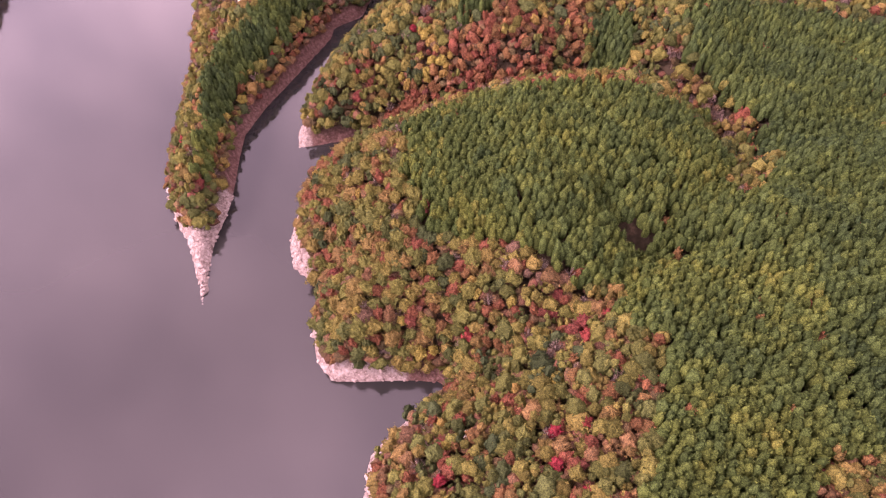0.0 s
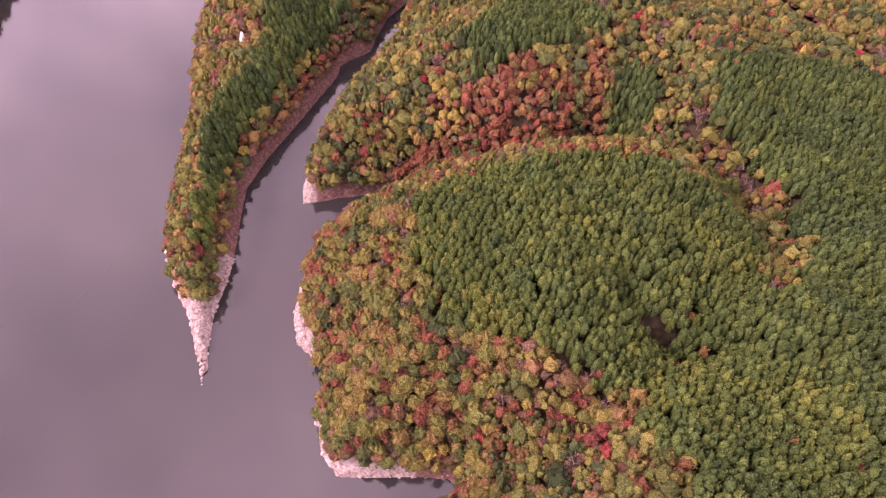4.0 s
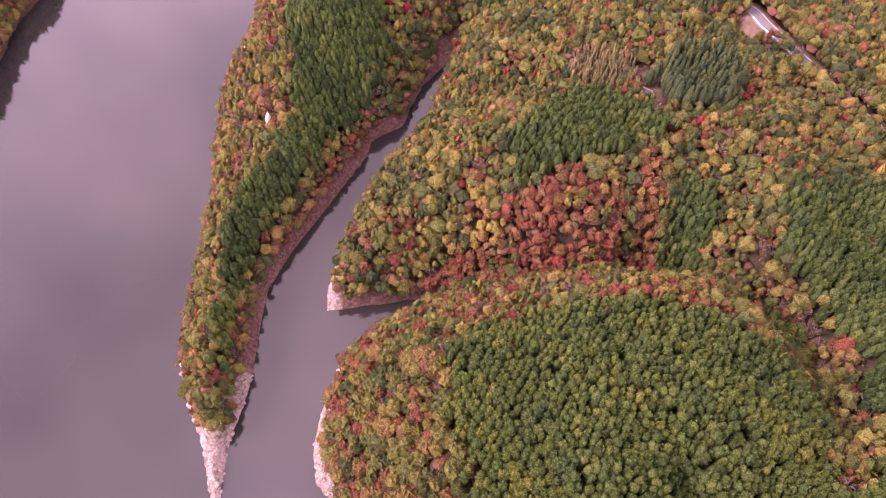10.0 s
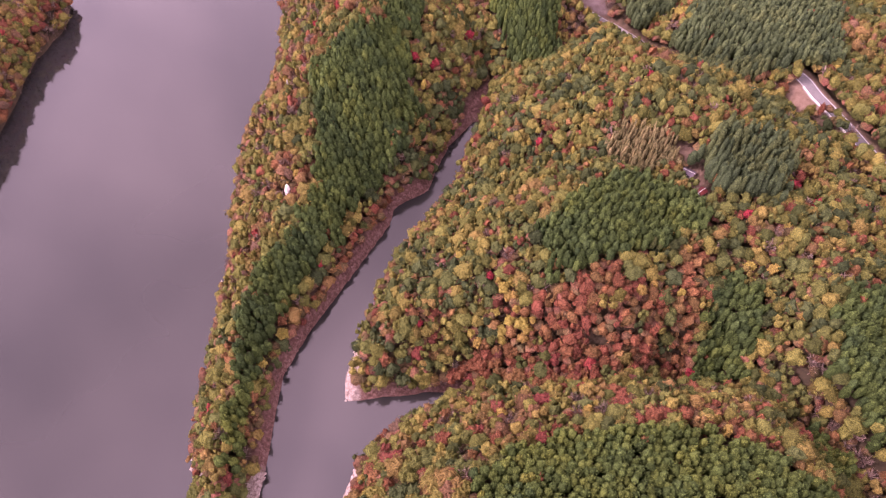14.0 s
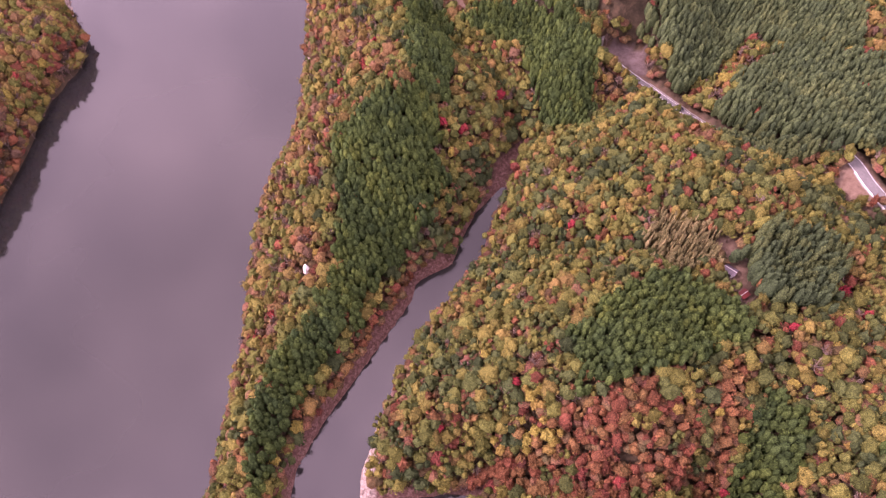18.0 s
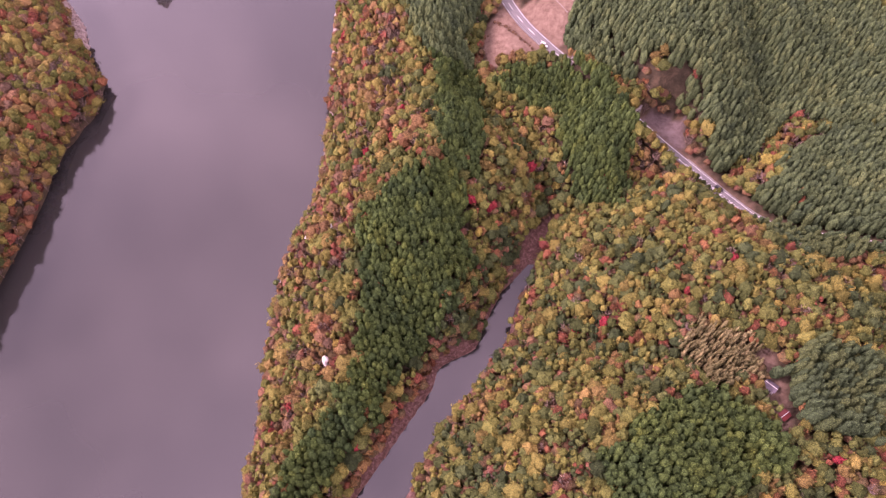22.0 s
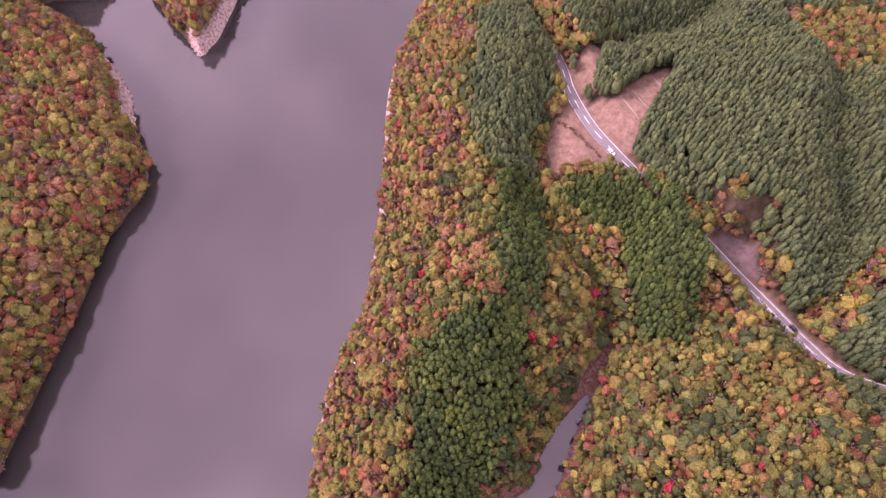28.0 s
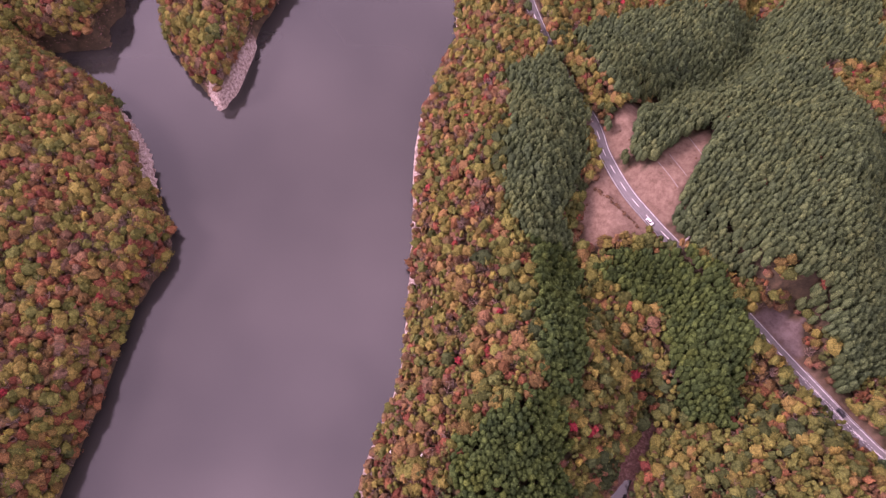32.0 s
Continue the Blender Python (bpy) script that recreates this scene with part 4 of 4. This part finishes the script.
for name, sel, material, label in (("pale_rubble", np.where(light)[0][:2600], STONE, "pale broken rock ledges along the waterline"), ("brown_rubble", np.where(~light)[0][:2200], RUBBLE, "red-brown broken rock along the waterline")):
    at = np.column_stack([rp[sel], np.maximum(height(rp[sel])[0], 0) + 0.02])
    pieces = [grow(shape, at[k::3], rng.uniform(0.2, 0.85, len(at[k::3])), rng.uniform(0.2, 0.7, len(at[k::3])), rng.uniform(0, 6.28, len(at[k::3]))) for k, shape in enumerate(rubble_shapes)]
    tagged(sheet(name, *join(pieces), material), label, "rubble", kind="stuff")


def outcrop(x, y, radius, top, seed, label):
    """A pale pinnacle of bare rock that stands out of the trees."""
    z0 = ground_at(x, y)
    bm = lump(seed, 3, 0.35)
    for v in bm.verts:
        u = (v.co.z + 1) / 2
        v.co.x *= radius * (1.15 - 0.75 * u)
        v.co.y *= radius * (1.1 - 0.65 * u)
        v.co.x += radius * 0.5 * u * u
        v.co.z = -1.0 + u * (top - z0 + 1.0)
    ob = part("rock_outcrop", bm, WHITE_ROCK)
    ob.location = (x, y, z0)
    return tagged(ob, label, "rock")


m = Nodes("white_rock", 0.85, 0.2)
WHITE_ROCK = m.done(m.ramp(m.noise(0.8, 8, 0.7), [(0.32, (0.45, 0.4, 0.38)), (0.5, (0.72, 0.68, 0.65)), (0.7, (0.8, 0.77, 0.74))]), m.noise(2.5, 7, 0.7), 0.8, 0.25)
outcrop(-88.6, 299.5, 2.3, 29.5, 31, "white bare rock pinnacle standing out of the trees")
outcrop(8.6, 77.6, 1.9, 23.5, 32, "white boulder showing between autumn trees")
for x, y, r, up, seed in ((-111, 355, 1.1, 8.5, 33), (-97.5, 354, 1.0, 9.5, 34), (-107, 418, 1.0, 8.5, 35), (-113, 266, 0.8, 7, 36), (-109, 353, 0.8, 8, 37)):
    outcrop(x, y, r, ground_at(x, y) + up, seed, "small white rock outcrop above the wooded shore")

# ---- things along the road ----
m = Nodes("galvanised_steel", 0.45, 0.5)
m.bsdf.inputs["Metallic"].default_value = 0.7
STEEL = m.done(m.ramp(m.noise(3, 5), [(0.3, (0.42, 0.42, 0.42)), (0.7, (0.62, 0.62, 0.61))]))
m = Nodes("old_concrete", 0.9, 0.2)
CONCRETE = m.done(m.ramp(m.noise(0.7, 8, 0.7), [(0.3, (0.2, 0.18, 0.17)), (0.7, (0.4, 0.37, 0.35))]), m.noise(6, 5), 0.4, 0.05)
m = Nodes("car_paint_white", 0.25, 0.5)
CAR_WHITE = m.done(m.ramp(m.noise(1.5, 3), [(0.3, (0.74, 0.74, 0.74)), (0.7, (0.8, 0.8, 0.8))]))
m = Nodes("car_paint_dark", 0.25, 0.5)
CAR_DARK = m.done(m.ramp(m.noise(1.5, 3), [(0.3, (0.03, 0.03, 0.035)), (0.7, (0.045, 0.045, 0.05))]))
m = Nodes("dark_glass", 0.08, 0.5)
GLASS = m.done((0.02, 0.022, 0.025))
m = Nodes("tyre_rubber", 0.9, 0.2)
RUBBER = m.done((0.02, 0.02, 0.02))
m = Nodes("red_roof_metal", 0.55, 0.4)
RED_ROOF = m.done(m.ramp(m.noise(1.2, 6, 0.7), [(0.3, (0.16, 0.03, 0.03)), (0.7, (0.26, 0.055, 0.05))]), m.noise(5, 3), 0.2, 0.03)
m = Nodes("grey_roof_sheet", 0.6, 0.4)
GREY_ROOF = m.done(m.ramp(m.noise(1.2, 6, 0.7), [(0.3, (0.1, 0.08, 0.1)), (0.7, (0.2, 0.16, 0.19))]), m.noise(5, 3), 0.2, 0.03)
m = Nodes("white_wall", 0.8, 0.3)
WALL = m.done(m.ramp(m.noise(1.0, 6, 0.7), [(0.3, (0.6, 0.58, 0.56)), (0.7, (0.78, 0.77, 0.75))]))


def box(bm, size, at, turn=0.0, bevel=0.0):
    made = bmesh.ops.create_cube(bm, size=1.0, matrix=Matrix.Translation(at) @ Matrix.Rotation(turn, 4, "Z") @ Matrix.Diagonal((*size, 1)))
    if bevel:
        bmesh.ops.bevel(bm, geom=list({e for v in made["verts"] for e in v.link_edges}), offset=bevel, segments=2, affect="EDGES")


def one_box(name, size, at, material, parent, turn=0.0, bevel=0.0, label=""):
    bm = bmesh.new()
    box(bm, size, at, turn, bevel)
    return part(name, bm, material, parent, label)


def road_frame(s):
    a, c = road_at(s - 0.5), road_at(s + 0.5)
    t = (c - a) / np.linalg.norm(c - a)
    return road_at(s), t, np.array([t[1], -t[0], 0]) / math.hypot(t[0], t[1]), math.atan2(t[1], t[0])


def guardrail(s0, s1, side):
    thing = tagged(new("guardrail"), "low grey steel guardrail beside the asphalt road", "guardrail", "guardrails along the road")
    line = np.array([road_at(s) for s in np.arange(s0, s1, 2.0)])
    for up in (0.55, 0.72):
        a, c = ribbon(line, side - 0.03, side + 0.03, up)
        lo_a, lo_c = a - (0, 0, 0.14), c - (0, 0, 0.14)
        n = len(a)
        k = np.arange(n - 1)
        v = np.vstack([a, c, lo_c, lo_a])
        f = np.vstack([np.stack([k + i * n, k + 1 + i * n, k + 1 + ((i + 1) % 4) * n, k + ((i + 1) % 4) * n], 1) for i in range(4)])
        sheet("rail", v, f, STEEL).parent = thing
    post = None
    for s in np.arange(s0 + 1, s1 - 1, 4.0):
        p, t, n, turn = road_frame(s)
        at = p + n * (side * 1.03)
        if post is None:
            post = one_box("post", (0.12, 0.12, 0.95), (0, 0, 0.38), STEEL, thing)
            post.location = at
        else:
            ob = post.copy()
            scene.collection.objects.link(ob)
            ob.location = at
    return thing


def nearest_s(x, y):
    return along[np.argmin(np.hypot(ROAD[:, 0] - x, ROAD[:, 1] - y))]


guardrail(nearest_s(-60, 545), nearest_s(-8, 471), 3.05)
guardrail(nearest_s(31, 437), nearest_s(80, 390), 3.05)
guardrail(nearest_s(50, 417), nearest_s(84, 388), -3.05)


def barrier(s0, s1, side):
    """A low white-painted concrete wall between the road and the bare bank."""
    line = np.array([road_at(s) for s in np.arange(s0, s1, 2.0)])
    thing = tagged(new("road_barrier"), "low white concrete barrier between road and bare bank", "barrier")
    for a0, a1, low, high, name in ((-0.32, 0.32, -0.6, 0.3, "footing"), (-0.16, 0.16, 0.3, 0.95, "wall")):
        a, e = ribbon(line, side + a0, side + a1, high)
        n = len(a)
        v = np.vstack([a, e, e - (0, 0, high - low), a - (0, 0, high - low)])
        k = np.arange(n - 1)
        f = np.vstack([np.stack([k + i * n, k + 1 + i * n, k + 1 + ((i + 1) % 4) * n, k + ((i + 1) % 4) * n], 1) for i in range(4)])
        sheet(name, v, f, PAINT if name == "wall" else CONCRETE).parent = thing


barrier(nearest_s(133, 363), nearest_s(146, 334), 3.3)

# lines of small marks inside the lanes on the way down to the gravel lot
mark = None
for s in np.arange(nearest_s(53, 417), nearest_s(84, 388), 1.5):
    p, t, n, turn = road_frame(s)
    for side in (-0.45, 0.6):
        if mark is None:
            bm = bmesh.new()
            bmesh.ops.create_grid(bm, x_segments=1, y_segments=1, size=0.5, matrix=Matrix.Diagonal((0.8, 0.22, 1, 1)))
            mark = part("lane_mark", bm, PAINT, road)
            ob = mark
        else:
            ob = mark.copy()
            scene.collection.objects.link(ob)
        ob.matrix_basis = Matrix.Translation(p + n * side + (0, 0, 0.012)) @ Matrix.Rotation(turn, 4, "Z")


def portal(x, y):
    """The concrete mouth of the short tunnel under the spur."""
    p, t, n, turn = road_frame(nearest_s(x, y))
    thing = tagged(new("tunnel_portal"), "weathered concrete tunnel mouth under the wooded spur", "tunnel")
    thing.matrix_basis = Matrix.Translation(p) @ Matrix.Rotation(turn, 4, "Z")
    for side in (-4.3, 4.3):
        one_box("pillar", (0.8, 1.4, 5.0), (0, side, 2.1), CONCRETE, thing, bevel=0.06)
    one_box("lintel", (0.8, 10.0, 1.2), (0, 0, 5.0), CONCRETE, thing, bevel=0.06)


portal(-4, 465)
portal(27.5, 441)


def car(s, side, paint, label):
    p, t, n, turn = road_frame(s)
    thing = tagged(new("car"), label, "car")
    thing.matrix_basis = Matrix.Translation(p + n * side + (0, 0, 0.02)) @ Matrix.Rotation(turn, 4, "Z")
    body = one_box("body", (4.0, 1.65, 0.62), (0, 0, 0.62), paint, thing, bevel=0.16)
    bm = bmesh.new()
    box(bm, (2.4, 1.5, 0.62), (-0.2, 0, 1.2), 0, 0.0)
    for v in bm.verts:
        if v.co.z > 1.3:
            v.co.x = -0.2 + (v.co.x + 0.2) * 0.72
            v.co.y *= 0.86
    part("cabin", bm, GLASS, thing, "dark glass windows")
    one_box("roof", (1.65, 1.26, 0.06), (-0.2, 0, 1.53), paint, thing, bevel=0.02)
    for x in (-1.25, 1.25):
        for y in (-0.74, 0.74):
            bm = bmesh.new()
            bmesh.ops.create_cone(bm, cap_ends=True, segments=16, radius1=0.31, radius2=0.31, depth=0.2, matrix=Matrix.Translation((x, y, 0.31)) @ Matrix.Rotation(radians(90), 4, "X"))
            part("wheel", bm, RUBBER, thing)
    for y in (-0.55, 0.55):
        one_box("headlight", (0.08, 0.3, 0.14), (2.0, y, 0.7), WALL, thing)


car(nearest_s(-14, 478), 1.35, CAR_WHITE, "small white car on the asphalt road")
car(nearest_s(64, 403), -1.35, CAR_DARK, "small dark car on the asphalt road")


def shed(x, y, turn, size, roof_material, label):
    thing = tagged(new("shed"), label, "shed", "sheds by the cedars")
    thing.matrix_basis = Matrix.Translation((x, y, ground_at(x, y) - 0.3)) @ Matrix.Rotation(radians(turn), 4, "Z")
    w, d_, h = size
    for y_ in (-d_ / 2, d_ / 2):
        one_box("wall", (w, 0.12, h), (0, y_, h / 2), WALL, thing)
    for x_ in (-w / 2, w / 2):
        one_box("wall", (0.12, d_ - 0.13, h), (x_, 0, h / 2), WALL, thing)
    for side in (-1, 1):
        bm = bmesh.new()
        rise = d_ * 0.22
        bmesh.ops.create_cube(bm, size=1.0, matrix=Matrix.Translation((0, side * (d_ / 4 + 0.15), h + rise / 2 + 0.05)) @ Matrix.Rotation(-side * math.atan2(rise, d_ / 2), 4, "X") @ Matrix.Diagonal((w + 0.7, d_ / 2 + 0.45, 0.09, 1)))
        part("roof_slope", bm, roof_material, thing)
    one_box("ridge_cap", (w + 0.72, 0.22, 0.08), (0, 0, h + d_ * 0.22 + 0.12), WALL, thing)
    one_box("door", (0.9, 0.06, 1.9), (w * 0.2, -d_ / 2 - 0.08, 0.98), GREY_ROOF, thing)


shed(74.5, 297.5, 40, (3.2, 2.4, 2.2), RED_ROOF, "small white shed with a red metal roof")
shed(71.5, 308, -35, (4.2, 3.0, 2.2), GREY_ROOF, "low shed with a grey-mauve sheet roof")

# drain channels down the cleared slope, and a row of shrubs in the lower clearing
for (x0, y0), (x1, y1) in (((-3.8, 519.2), (2.7, 507.1)), ((-12.3, 508.1), (-4.6, 496.1)), ((-17.1, 502.7), (-7.8, 489.9))):
    u = np.linspace(0, 1, 9)[:, None]
    line = np.array([[x0, y0]]) * (1 - u) + np.array([[x1, y1]]) * u
    ln = np.column_stack([line, height(line)[0]])
    tagged(strip("drain_channel", ln, -0.14, 0.14, 0.07, CONCRETE), "narrow concrete drain channel down the cleared slope", "drain", "drain channels on the cleared slope")
shrub_shape = broad_crown(71, 8, 70, 0.25)
shrub_mesh = None
m_shrub = foliage("dry_shrub_leaves", [(0.0, (0.14, 0.08, 0.05)), (0.5, (0.19, 0.12, 0.07)), (1.0, (0.12, 0.12, 0.05))])
for k in range(46):
    if k < 22:
        x, y, s = -44 + k * 1.02 + rng.uniform(-0.8, 0.8), 488 - k * 0.8 + rng.uniform(-0.8, 0.8), rng.uniform(0.5, 1.1)
    else:
        x, y, s = rng.uniform(-50, 4), rng.uniform(468, 528), rng.uniform(0.4, 0.9)
        if not any(within(np.array([[x, y]]), poly)[0] for poly in MEADOWS[:3]):
            continue
    if float(road_near(np.array([[x, y]]))[0][0]) < 4.5:
        continue
    if shrub_mesh is None:
        ob = sheet("shrub", *shrub_shape, m_shrub, (("tint", np.zeros(len(shrub_shape[0]))),))
        shrub_mesh = ob.data
    else:
        ob = new("shrub", shrub_mesh)
    tagged(ob, "small dry brown shrub in the cleared meadow", "shrub", "shrubs in the clearing")
    ob.matrix_basis = Matrix.Translation((x, y, ground_at(x, y) - s * 0.55)) @ Matrix.Rotation(k * 1.3, 4, "Z") @ Matrix.Diagonal((s, s, s * 1.6, 1))
